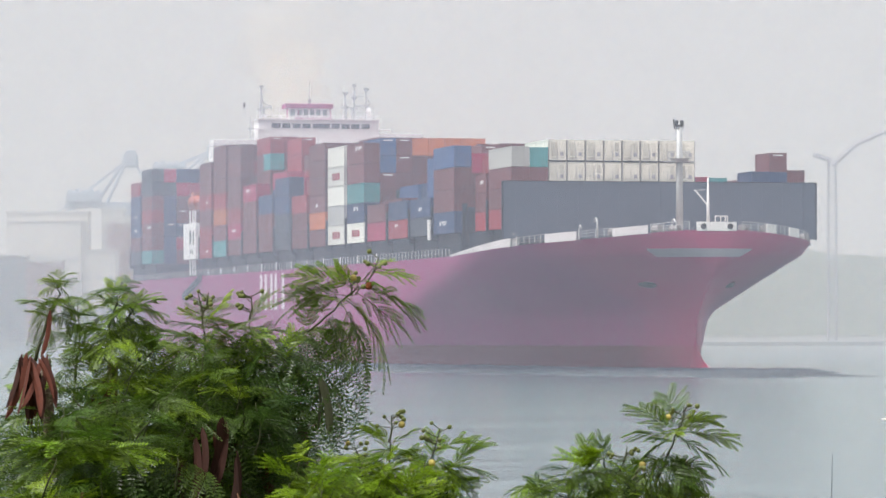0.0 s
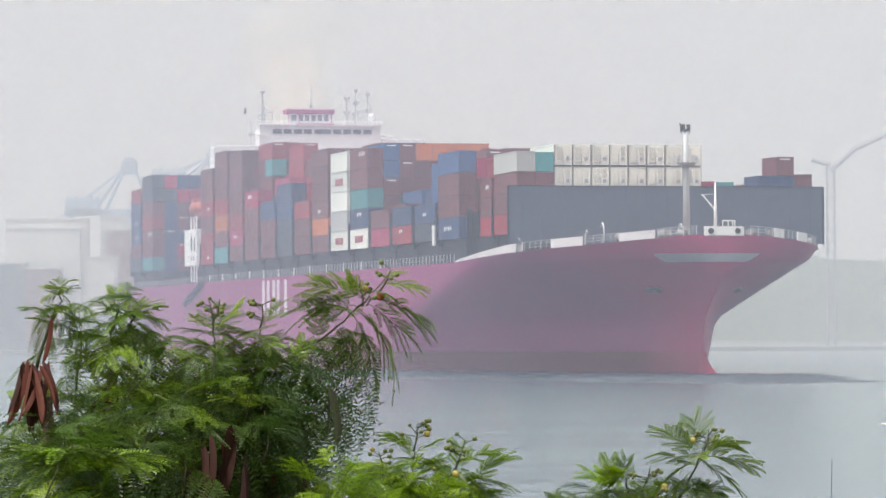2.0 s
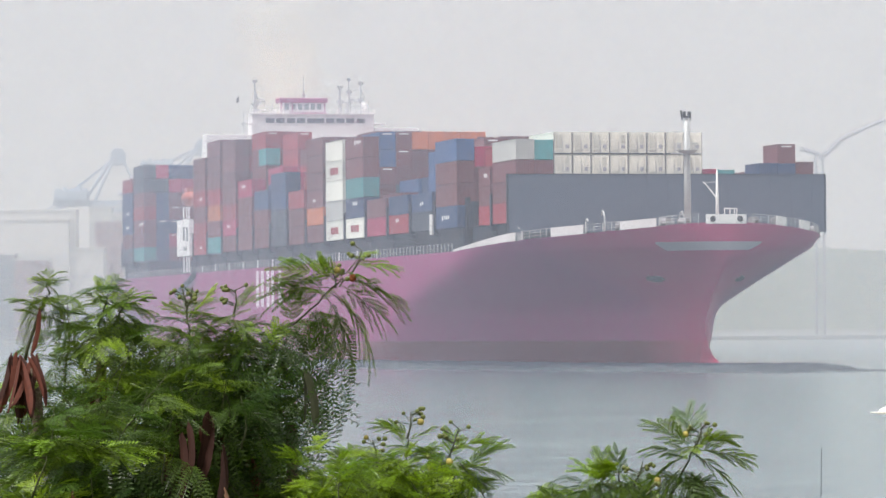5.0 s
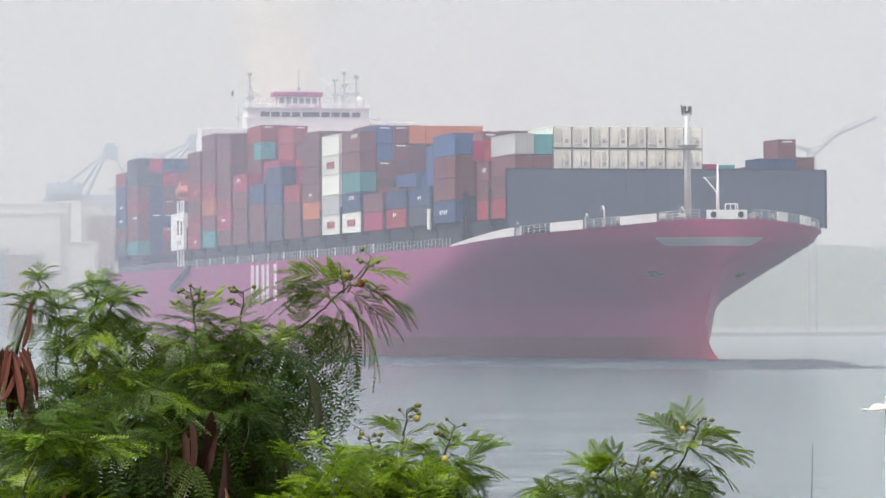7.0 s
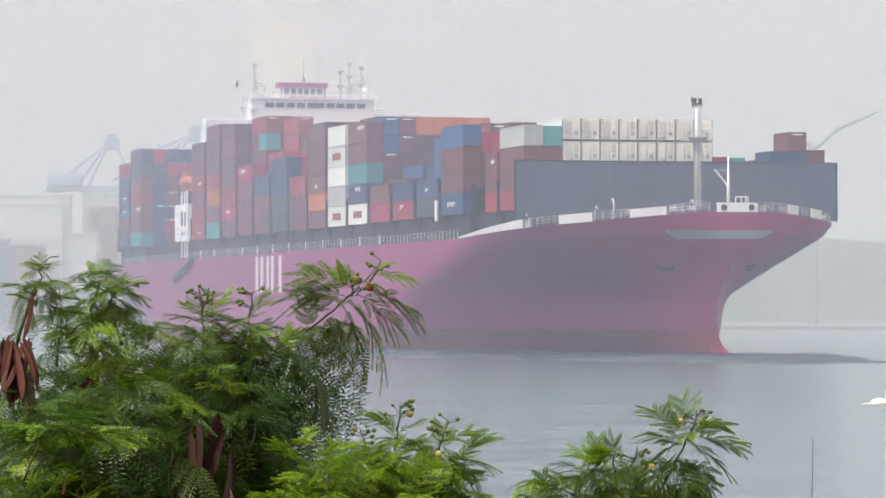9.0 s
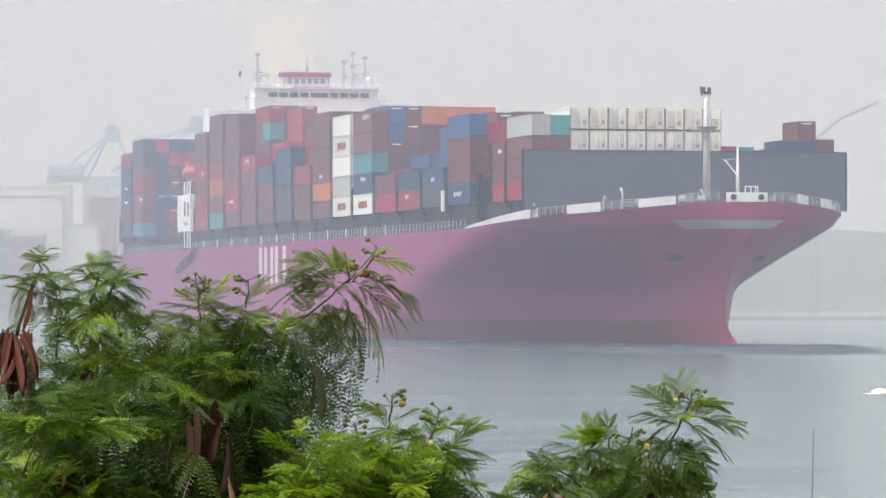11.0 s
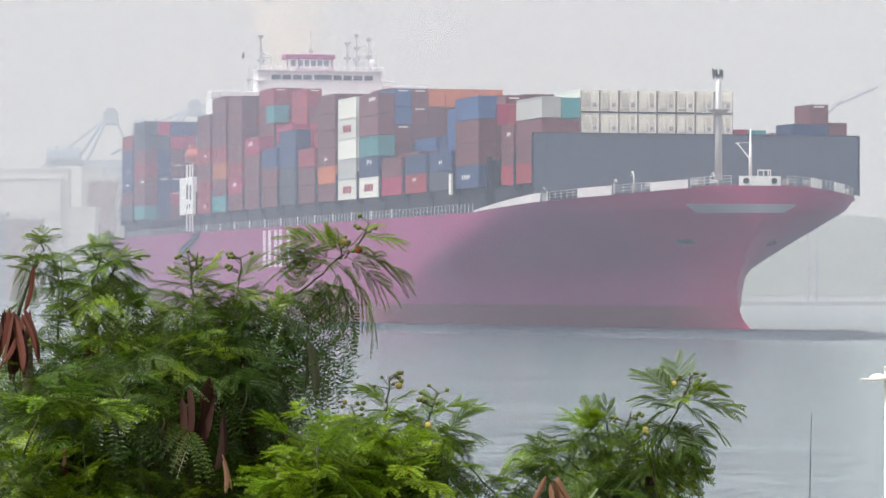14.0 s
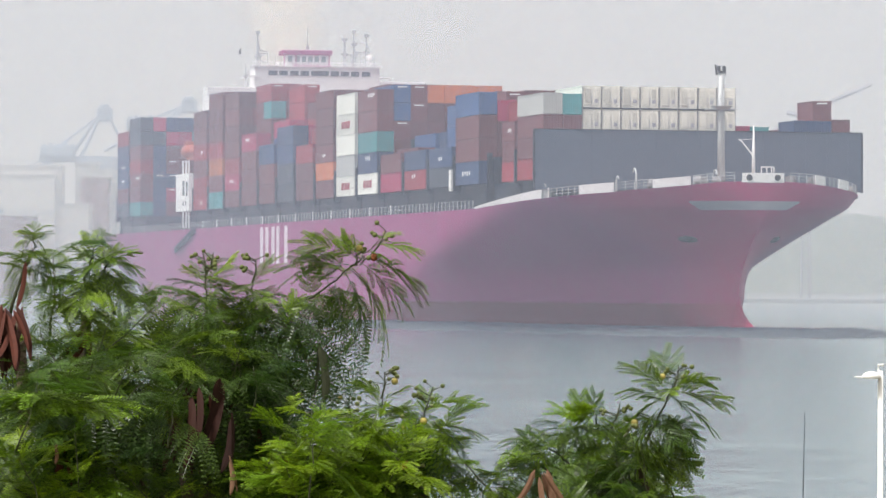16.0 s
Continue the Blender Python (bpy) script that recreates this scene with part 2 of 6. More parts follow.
MAT = {
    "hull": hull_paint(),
    "white": material("white_ship_paint", (0.86, 0.84, 0.84), 0.45, spots=0.08, scale=1.5),
    "mark": material("faded_white_hull_mark", (0.66, 0.55, 0.61), 0.5, spots=0.12, scale=0.8),
    "bulwark": material("dulled_white_bulwark_paint", (0.62, 0.58, 0.6), 0.55, spots=0.15, scale=0.8),
    "wall": material("grey_breakwater_paint", (0.075, 0.098, 0.145), 0.55, spots=0.1, scale=0.6),
    "coaming": material("dark_coaming_paint", (0.018, 0.028, 0.048), 0.6, spots=0.2, scale=1.0),
    "deck": material("deck_paint", (0.16, 0.1, 0.09), 0.7, spots=0.2, scale=0.8),
    "steel": material("galvanised_steel", (0.5, 0.51, 0.52), 0.5, 0.25, spots=0.12, scale=4),
    "winch": material("dull_winch_paint", (0.2, 0.19, 0.2), 0.6, spots=0.25, scale=3),
    "dark": material("black_rubber", (0.02, 0.02, 0.022), 0.6),
    "pink": material("magenta_house_paint", (0.36, 0.06, 0.19), 0.5, spots=0.08),
    "pale_glass": material("pale_sky_lit_glass", (0.2, 0.24, 0.27), 0.1, spots=0.05),
    "vent": material("pale_vent_panel", (0.66, 0.63, 0.57), 0.6, spots=0.25, scale=3.0, per_object=0.3),
    "glass": material("dark_bridge_glass", (0.03, 0.045, 0.06), 0.08, spots=0.05),
    "band": material("grey_name_band", (0.40, 0.39, 0.44), 0.5, spots=0.08),
    "orange": material("orange_lifeboat", (0.4, 0.09, 0.06), 0.4, spots=0.05),
    "water": water_material(),
    # darker than the harbour water, to paint in the hull's reflection
    "wave": material("dark_churned_water", (0.022, 0.036, 0.05), 0.16, spots=0.2, scale=0.8, bump=0.4, bump_scale=3.0),
    "ground": material("shore_soil", (0.13, 0.12, 0.07), 0.95, spots=0.35, scale=1.5, bump=0.6, bump_scale=6),
    "quay": material("weathered_quay_concrete", (0.22, 0.23, 0.23), 0.9, spots=0.2, scale=0.2),
    "hill": material("wooded_hill", (0.06, 0.085, 0.055), 0.95, spots=0.35, scale=0.05),
    "crane": material("pale_blue_crane_paint", (0.36, 0.43, 0.52), 0.5, spots=0.12, scale=0.3),
    "crane2": material("grey_crane_paint", (0.24, 0.23, 0.27), 0.5, spots=0.12, scale=0.3),
    "block": material("white_harbour_building", (0.58, 0.555, 0.53), 0.7, spots=0.06, scale=0.2),
    "lamp": material("white_lamp_enamel", (0.8, 0.8, 0.78), 0.35, spots=0.05),
    "far_window": material("far_shaded_window", (0.34, 0.36, 0.4), 0.3, spots=0.05),
    "bark": material("grey_brown_bark", (0.085, 0.06, 0.04), 0.9, spots=0.35, scale=30, bump=0.5, bump_scale=120),
    "twig": material("green_twig", (0.05, 0.058, 0.022), 0.7, spots=0.2, scale=40),
    "pod": material("ripe_brown_pod", (0.075, 0.021, 0.013), 0.7, spots=0.35, scale=40, per_object=0.4, spec=0.25),
    "green_pod": material("unripe_dark_pod", (0.03, 0.036, 0.014), 0.6, spots=0.3, scale=40),
    "old_pod": material("old_dark_pod", (0.032, 0.012, 0.009), 0.75, spots=0.35, scale=40, per_object=0.4, spec=0.2),
    "dry_pod": material("dry_tan_pod", (0.2, 0.11, 0.07), 0.8, spots=0.3, scale=40, spec=0.2),
    "bud": material("green_flower_bud", (0.11, 0.13, 0.035), 0.8, spots=0.25, scale=150),
    "flower": material("yellow_flower_head", (0.30, 0.25, 0.07), 0.9, spots=0.3, scale=250, per_object=0.25),
    "rust_flower": material("withered_flower_head", (0.2, 0.06, 0.02), 0.9, spots=0.3, scale=250),
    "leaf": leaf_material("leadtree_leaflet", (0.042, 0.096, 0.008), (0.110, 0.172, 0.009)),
    # darker leaflet copy: deep green, and painted shade inside the crowns
    "deep_shade_leaf": leaf_material("deep_green_leaflet", (0.026, 0.061, 0.012), (0.060, 0.106, 0.012), 0.38, 0.5),
    "young": leaf_material("young_leadtree_leaflet", (0.110, 0.205, 0.007), (0.185, 0.275, 0.010)),
}
BOX = {
    "w": corrugated("white_container", (0.74, 0.73, 0.68), 0.12, 0.12),
    "g": corrugated("grey_container", (0.5, 0.5, 0.49), 0.12, 0.2),
    "b": corrugated("brown_container", (0.15, 0.048, 0.06)),
    "r": corrugated("red_container", (0.30, 0.03, 0.05)),
    "m": corrugated("magenta_container", (0.36, 0.022, 0.085), 0.12, 0.1),
    "n": corrugated("navy_container", (0.022, 0.055, 0.14)),
    "u": corrugated("blue_container", (0.04, 0.10, 0.25)),
    "t": corrugated("teal_container", (0.05, 0.25, 0.27)),
    "o": corrugated("orange_container", (0.5, 0.14, 0.05)),
    "f": material("white_reefer_front", (0.80, 0.77, 0.70), 0.5, spots=0.16, scale=2.2, per_object=0.09),
    "k": corrugated("dark_grey_container", (0.045, 0.06, 0.085)),
}

# ---- mesh helpers ----


def part(name, bm, mat, parent=None, label="", smooth=False):
    """Links a bmesh as one mesh object, under a thing or a part if one is given."""
    me = bpy.data.meshes.new(name)
    if smooth:
        for f in bm.faces:
            f.smooth = True
    bm.to_mesh(me)
    bm.free()
    me.materials.append(mat)
    ob = new(name, me)
    ob.parent = parent
    return tagged(ob, label)


def box(bm, x0, x1, y0, y1, z0, z1, bevel=0.0):
    v = [bm.verts.new((x, y, z)) for z in (z0, z1) for x, y in ((x0, y0), (x1, y0), (x1, y1), (x0, y1))]
    fs = [bm.faces.new([v[i] for i in q]) for q in ((3, 2, 1, 0), (4, 5, 6, 7), (0, 1, 5, 4), (1, 2, 6, 5), (2, 3, 7, 6), (3, 0, 4, 7))]
    if bevel:
        edges = list({e for f in fs for e in f.edges})
        bmesh.ops.bevel(bm, geom=edges, offset=bevel, segments=1, affect="EDGES")
    return bm


def tube(bm, path, radii, sides=6):
    """A tapered tube along a path of points."""
    path = [Vector(p) for p in path]
    if not hasattr(radii, "__len__"):
        radii = [radii] * len(path)
    rings = []
    for i, p in enumerate(path):
        d = (path[min(i + 1, len(path) - 1)] - path[max(i - 1, 0)]).normalized()
        a = d.cross(Vector((0, 0, 1)) if abs(d.z) < 0.9 else Vector((1, 0, 0))).normalized()
        b = d.cross(a)
        rings.append([bm.verts.new(p + (a * math.cos(2 * math.pi * k / sides) + b * math.sin(2 * math.pi * k / sides)) * radii[i]) for k in range(sides)])
    for r0, r1 in zip(rings, rings[1:]):
        for k in range(sides):
            bm.faces.new((r0[k], r0[(k + 1) % sides], r1[(k + 1) % sides], r1[k]))
    bm.faces.new(rings[0][::-1])
    bm.faces.new(rings[-1])
    return bm


def ball(bm, at, r, flat=1.0, seg=8):
    bmesh.ops.create_uvsphere(bm, u_segments=seg, v_segments=max(4, seg - 2), radius=r, matrix=Matrix.Translation(at) @ Matrix.Diagonal((1, 1, flat, 1)))
    return bm


def strip(bm, low, high, thick):
    """An upright strip with thickness between two lines of points."""
    n = len(low)
    mid = [(Vector(a) + Vector(b)) / 2 for a, b in zip(low, high)]
    rows = []
    for i in range(n):
        d = mid[min(i + 1, n - 1)] - mid[max(i - 1, 0)]
        side = Vector((d.y, -d.x, 0)).normalized() * thick
        rows.append([bm.verts.new(Vector(p) + s) for p, s in ((low[i], side * 0), (high[i], side * 0), (high[i], side), (low[i], side))])
    for a, b in zip(rows, rows[1:]):
        for k in range(4):
            bm.faces.new((a[k], a[(k + 1) % 4], b[(k + 1) % 4], b[k]))
    bm.faces.new(rows[0])
    bm.faces.new(rows[-1][::-1])
    bmesh.ops.recalc_face_normals(bm, faces=bm.faces[:])
    return bm


# ---- water, shores, mist ----
SEA = -0.42
bm = bmesh.new()
v = [bm.verts.new(p) for p in ((-2500, 20, SEA), (2500, 20, SEA), (2500, 4900, SEA), (-2500, 4900, SEA))]
bm.faces.new(v)
tagged(part("water", bm, MAT["water"]), "calm grey harbour water with small ripples", "water", kind="structure")

# near bank, falling from the camera's feet to a low quay
bm = bmesh.new()
prof = [(-60, 3.2), (-5, 3.0), (3, 2.9), (10, 2.0), (20, 1.1), (30, 0.8), (57.8, 0.75), (58, 0.7), (58.05, -1.5)]
xs = [-2400, -400, -120, -60] + [-40 + 4 * i for i in range(21)] + [60, 120, 400, 2400]
grid = [[bm.verts.new((x, y, z + (0.12 * noise.noise((x * 0.3, y * 0.3, 0)) if 3 < y < 40 else 0))) for x in xs] for y, z in prof]
for a, b in zip(grid, grid[1:]):
    for i in range(len(xs) - 1):
        bm.faces.new((a[i], a[i + 1], b[i + 1], b[i]))
tagged(part("ground", bm, MAT["ground"]), "dark soil bank sloping to the harbour", "ground", kind="structure")

# far shore: low quay and wooded hills
bm = bmesh.new()
box(bm, -2400, 2400, 1330, 4800, -2, 0.9)
tagged(part("far_quay", bm, MAT["quay"]), "pale concrete quay on the far shore", "quay", kind="structure")


def ridge(name, y, h0, h1, seed, label):
    bm = bmesh.new()
    rows = []
    for j, (dy, k) in enumerate(((0, 0.0), (60, 0.45), (140, 0.85), (240, 1.0), (420, 0.6), (600, 0.0))):
        r = []
        for i in range(121):
            x = -1200 + 20 * i
            h = h0 + (h1 - h0) * (0.5 + 0.5 * noise.noise((x * 0.004, seed, 0))) * min(1.0, max(0.15, (x + 60) / 220)) + 5 * noise.noise((x * 0.03, y * 0.1 + j, seed))
            r.append(bm.verts.new((x, y + dy, 2 + max(0, h) * k)))
        rows.append(r)
    for a, b in zip(rows, rows[1:]):
        for i in range(120):
            bm.faces.new((a[i], a[i + 1], b[i + 1], b[i]))
    tagged(part(name, bm, MAT["hill"], smooth=True), label, "hill", kind="structure")


ridge("far_hill", 2300, 25, 70, 3.3, "wooded hills fading into the haze")


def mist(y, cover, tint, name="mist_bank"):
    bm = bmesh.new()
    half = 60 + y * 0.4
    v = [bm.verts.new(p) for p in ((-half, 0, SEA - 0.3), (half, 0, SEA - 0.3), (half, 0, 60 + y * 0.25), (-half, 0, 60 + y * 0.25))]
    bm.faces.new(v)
    ob = tagged(part(name, bm, mist_material("thin_mist", cover, tint)), "thin tinted sheet standing in for pale sea mist over the harbour", "mist", kind="stuff")
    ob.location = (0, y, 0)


# haze put in as flat tinted sheets: bluish near, yellowish far
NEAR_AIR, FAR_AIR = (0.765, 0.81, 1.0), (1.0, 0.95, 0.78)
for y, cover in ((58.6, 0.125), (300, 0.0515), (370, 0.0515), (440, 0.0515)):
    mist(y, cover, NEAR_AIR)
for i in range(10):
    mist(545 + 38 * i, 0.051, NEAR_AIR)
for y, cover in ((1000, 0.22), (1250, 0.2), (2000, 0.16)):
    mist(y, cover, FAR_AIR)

# ---- the container ship: X forward, Y to port, Z up from the water; X = 0 at the breakwater ----
BEAM = 21.4
ship = tagged(new("container_ship"), "magenta container ship loaded with stacked coloured containers", "ship")
SHIP_X, SHIP_Y, SHIP_HEADING, SHIP_SPEED, SHIP_TURN = 28.03, 530.36, 13.574, 1.75, 0.0236


def table(z, *rows):
    zs = [r[0] for r in rows]
    return float(np.interp(z, zs, [r[1] for r in rows]))


def stem(z):
    return table(z, (-4, 14), (0, 15.6), (4.8, 15.6), (6.8, 17.0), (8.2, 18.4), (11, 22.0), (13, 24.1), (15, 24.6), (18, 24.6))


def sheer(x):
    return table(x, (-330, 14.75), (-29, 14.75), (0, 15.6), (14, 16.05), (19.4, 16.4), (22.6, 16.75), (24.6, 17.2))


def breadth(x, z):
    """Half the hull's width: fine at the water, flaring to a blunt deck."""
    start = table(z, (-4, -88), (0, -85), (5.3, -69), (9.2, -57), (12.9, -41), (14.7, -28), (16, -25))
    end = stem(z)
    if x >= end:
        return 0.0
    if x <= start:
        aft = max(0.0, (-262 - x) / 58)
        return BEAM * (1 - table(z, (-4, 0.75), (0, 0.6), (8, 0.14), (12, 0.03), (15, 0.0)) * min(1, aft) ** 2)
    u = (x - start) / (end - start)
    n_ = table(z, (-4, 1.2), (0, 1.3), (6.8, 1.5), (8.9, 1.95), (11.1, 2.5), (13, 2.75), (15, 2.5))
    m_ = table(z, (-4, 1.05), (1, 1.12), (4, 1.12), (7, 1.0), (11.1, 1.0), (13, 1.35), (15, 2.3), (16, 2.5))
    return BEAM * max(0.0, 1 - u ** n_) ** (1 / m_)


def edge(x, side, up=0.0, out=0.0):
    """A point on the deck's edge."""
    z = sheer(x)
    return Vector((x, side * (breadth(x, max(z, 15.6 if x > -25 else z)) + out), z + up))


def edge_run(x0, x1, side, n, up=0.0, out=0.0):
    """Deck-edge points evenly spread along the curve between two stations."""
    k0, k1 = [math.acos(max(-1, min(1, (x + 25) / 49.55))) if x > -25 else None for x in (x0, x1)]
    if k0 is None or k1 is None:
        return [edge(x0 + (x1 - x0) * i / (n - 1), side, up, out) for i in range(n)]
    return [edge(-25 + 49.55 * math.cos(k0 + (k1 - k0) * i / (n - 1)), side, up, out) for i in range(n)]


def build_hull():
    levels = [-3.5, -1, 0, 1, 2, 3.2, 4.8, 6, 7.2, 8.4, 9.6, 10.8, 12, 13, 13.9, 14.5]
    bm = bmesh.new()
    sides = {}
    for side in (-1, 1):
        rows = []
        for z in levels + ["top"]:
            row = []
            zz = 16.0 if z == "top" else z
            start, end = -95.0, stem(zz)
            for i in range(14):
                x = -320 + (start + 320) * i / 14
                row.append(bm.verts.new((x, side * breadth(x, zz), sheer(x) if z == "top" else zz)))
            for i in range(49):
                x = start + (end - start) * math.sin(math.pi / 2 * i / 48)
                row.append(bm.verts.new((x, side * breadth(x, zz), sheer(x) if z == "top" else zz)))
            rows.append(row)
        for a, b in zip(rows, rows[1:]):
            for i in range(len(a) - 1):
                q = (a[i], a[i + 1], b[i + 1], b[i])
                bm.faces.new(q if side < 0 else q[::-1])
        sides[side] = rows
    # transom
    for i in range(len(levels)):
        a, b = sides[-1], sides[1]
        bm.faces.new((a[i][0], a[i + 1][0], b[i + 1][0], b[i][0]))
    bmesh.ops.remove_doubles(bm, verts=bm.verts[:], dist=0.02)
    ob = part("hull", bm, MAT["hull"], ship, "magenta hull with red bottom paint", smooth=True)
    # bulbous forefoot just breaking the water
    bm = bmesh.new()
    bmesh.ops.create_uvsphere(bm, u_segments=24, v_segments=14, radius=1, matrix=Matrix.Translation((17.2, 0, -3.0)) @ pose(0, 0, 0, 0, -4, 0) @ Matrix.Diagonal((8.2, 2.6, 2.55, 1)))
    part("bulbous_bow", bm, MAT["hull"], ship, smooth=True)
    # fillet from the stem down to the bulb
    bm = bmesh.new()
    prev = None
    for i in range(9):
        k = i / 8
        x, z = 15.3 + 10.4 * k ** 1.35, SEA - 0.15 + 4.0 * (1 - k) ** 2.1
        ring = [bm.verts.new((x, y * (1.0 - 0.2 * k), zz)) for y, zz in ((-1.2, -3.2), (-0.14, z), (0.14, z), (1.2, -3.2))]
        if prev:
            for j in range(3):
                bm.faces.new((prev[j], ring[j], ring[j + 1], prev[j + 1]))
        prev = ring
    bmesh.ops.recalc_face_normals(bm, faces=bm.faces[:])
    part("forefoot", bm, MAT["hull"], ship, smooth=True)
    # decks
    bm = bmesh.new()
    xs = [-320, -262, -100, -29] + [-25 + 49.4 * math.sin(math.pi / 2 * i / 24) for i in range(25)]
    rows = [[bm.verts.new(edge(x, s, -0.15, -0.12)) for s in (-1, 1)] for x in xs]
    for a, b in zip(rows, rows[1:]):
        bm.faces.new((a[0], b[0], b[1], a[1]))
    part("deck", bm, MAT["deck"], ship, "dull red-brown steel deck")


build_hull()


def build_bow():
    def plate(x0, x1, side, h0, h1, name="bulwark", n=9, paint="bulwark"):
        low = edge_run(x0, x1, side, n, -0.02, -0.06)
        high = [p + Vector((0, 0, h0 + (h1 - h0) * i / (n - 1))) for i, p in enumerate(low)]
        bm = bmesh.new()
        strip(bm, low, high, 0.12 * -side)
        part(name, bm, MAT[paint], ship, "white bulwark plate")
    plate(-28.8, 0.3, -1, 0.25, 1.25, n=16)
    plate(7.9, 14.3, -1, 1.15, 1.15)
    plate(19.4, 22.6, -1, 1.05, 1.05)
    # whiter colour on the port plates makes up for their shaded side
    plate(23.35, 22.55, 1, 1.15, 1.15, paint="white")
    plate(20.6, 18.2, 1, 1.15, 1.15, paint="white")
    plate(-28.8, 4.0, 1, 0.25, 1.25, n=16)
    # front plate with two round fairleads
    bm = bmesh.new()
    pts = [edge(table(abs(y), (0, 24.55), (1.5, 24.5), (2.6, 24.38)), 1 if y > 0 else -1, 0, 0) for y in (-2.6, -1.3, 1.3, 2.6)]
    pts = [Vector((p.x, y, 17.05)) for p, y in zip(pts, (-2.6, -1.3, 1.3, 2.6))]
    strip(bm, pts, [p + Vector((0, 0, 1.15)) for p in pts], 0.15)
    plate_ = part("bow_plate", bm, MAT["white"], ship, "white bow plate")
    for y in (-1.75, 1.75):
        bm = bmesh.new()
        bmesh.ops.create_cone(bm, cap_ends=True, segments=18, radius1=0.42, radius2=0.36, depth=0.5, matrix=Matrix.Translation((24.5, y, 17.62)) @ pose(0, 0, 0, 0, 90, 0))
        part("fairlead", bm, MAT["dark"], plate_, "dark round fairlead", smooth=False)
    # open rails between the plates
    for x0, x1, side, n in ((0.4, 7.8, -1, 6), (14.4, 19.3, -1, 5), (22.7, 24.35, -1, 4), (24.35, 23.4, 1, 4), (22.4, 20.7, 1, 4), (18.1, 4.2, 1, 6)):
        bm = bmesh.new()
        pts = edge_run(x0, x1, side, n, 0, -0.2)
        for p in pts:
            tube(bm, [p - Vector((0, 0, 0.15)), p + Vector((0, 0, 1.1))], 0.045, 5)
        for h in (0.4, 0.75, 1.1):
            tube(bm, [p + Vector((0, 0, h)) for p in pts], 0.03, 5)
        part("bow_rail", bm, MAT["steel"], ship, "grey steel bow rail")
    # mooring winches, bollards and cowls on the forecastle
    rnd = random.Random(5)
    for x, y, s in ((4.5, -16.2, 1.0), (6.5, -14.5, 0.8), (16.5, -11.0, 1.05), (17.8, -9.4, 0.8), (20.6, -6.6, 1.05), (21.6, -4.6, 0.9), (22.4, 4.2, 0.95), (21.0, 7.5, 1.05), (10.5, 16.0, 0.9), (6.0, 18.0, 0.7), (14.0, 2.0, 1.3), (13.0, -4.0, 1.3)):
        z = sheer(x) - 0.15
        w = tagged(part("mooring_winch", bmesh.new(), MAT["winch"], ship), "grey mooring winch with a rope drum")
        bm = bmesh.new()
        box(bm, -0.9 * s, 0.9 * s, -0.6 * s, 0.6 * s, 0, 0.35 * s, 0.03)
        box(bm, -0.75 * s, -0.6 * s, -0.5 * s, 0.5 * s, 0.35 * s, 1.35 * s)
        box(bm, 0.6 * s, 0.75 * s, -0.5 * s, 0.5 * s, 0.35 * s, 1.35 * s)
        bmesh.ops.create_cone(bm, cap_ends=True, segments=14, radius1=0.5 * s, radius2=0.5 * s, depth=1.2 * s, matrix=Matrix.Translation((0, 0, 0.95 * s)) @ pose(0, 0, 0, 0, 90, 0))
        bm.to_mesh(w.data)
        bm.free()
        w.matrix_basis = pose(x, y, z, 0, 0, rnd.uniform(-40, 40))
    # breakwater with stiffeners, standing the full width of the deck
    bm = bmesh.new()
    box(bm, -0.45, 0.0, -BEAM, BEAM, 16.6, 24.0, 0.03)
    wall = part("breakwater", bm, MAT["wall"], ship, "tall slate-grey steel breakwater")
    for y in (-BEAM, BEAM):
        bm = bmesh.new()
        box(bm, -0.2, 0.06, y - 0.14, y + 0.14, 16.5, 24.1)
        part("end_stiffener", bm, MAT["coaming"], wall)
    bm = bmesh.new()
    box(bm, -0.5, 0.06, -BEAM, BEAM, 24.0, 24.14)
    part("top_rail", bm, MAT["coaming"], wall)
    for i in range(15):
        y = -19.6 + 2.8 * i
        bm = bmesh.new()
        box(bm, 0.0, 0.05, y - 0.05, y + 0.05, 16.7, 23.9)
        part("seam_bar", bm, MAT["wall"], wall)
    bm = bmesh.new()
    box(bm, -1.2, -0.5, -18.9, 18.9, 15.3, 16.8)
    part("wall_foot", bm, MAT["coaming"], wall)
    # signal mast
    bm = bmesh.new()
    tube(bm, [(8.5, 0, 15.6), (8.5, 0, 24.5), (8.5, 0, 31.0)], [0.48, 0.44, 0.36], 14)
    mast = part("foremast", bm, MAT["steel"], ship, "tall grey tubular foremast", smooth=True)
    bm = bmesh.new()
    bmesh.ops.create_cone(bm, cap_ends=True, segments=18, radius1=0.7, radius2=1.45, depth=0.5, matrix=Matrix.Translation((8.5, 0, 26.55)))
    for k in range(12):
        a = 2 * math.pi * k / 12
        tube(bm, [(8.5 + 1.4 * math.cos(a), 1.4 * math.sin(a), 26.8), (8.5 + 1.4 * math.cos(a), 1.4 * math.sin(a), 27.7)], 0.03, 4)
    tube(bm, [(8.5 + 1.4 * math.cos(2 * math.pi * k / 16), 1.4 * math.sin(2 * math.pi * k / 16), 27.7) for k in range(17)], 0.03, 4)
    box(bm, 8.0, 9.0, -2.0, 2.0, 26.35, 26.5)
    part("lookout_platform", bm, MAT["steel"], mast)
    bm = bmesh.new()
    box(bm, 8.2, 8.9, -0.45, 0.45, 30.9, 31.15)
    for y in (-0.35, 0.3):
        box(bm, 8.3, 8.8, y - 0.16, y + 0.16, 31.15, 31.75, 0.04)
    tube(bm, [(8.5, -0.6, 30.6), (8.5, -0.75, 31.9)], 0.12, 6)
    tube(bm, [(8.5, 0.55, 30.6), (8.5, 0.55, 31.7)], 0.07, 6)
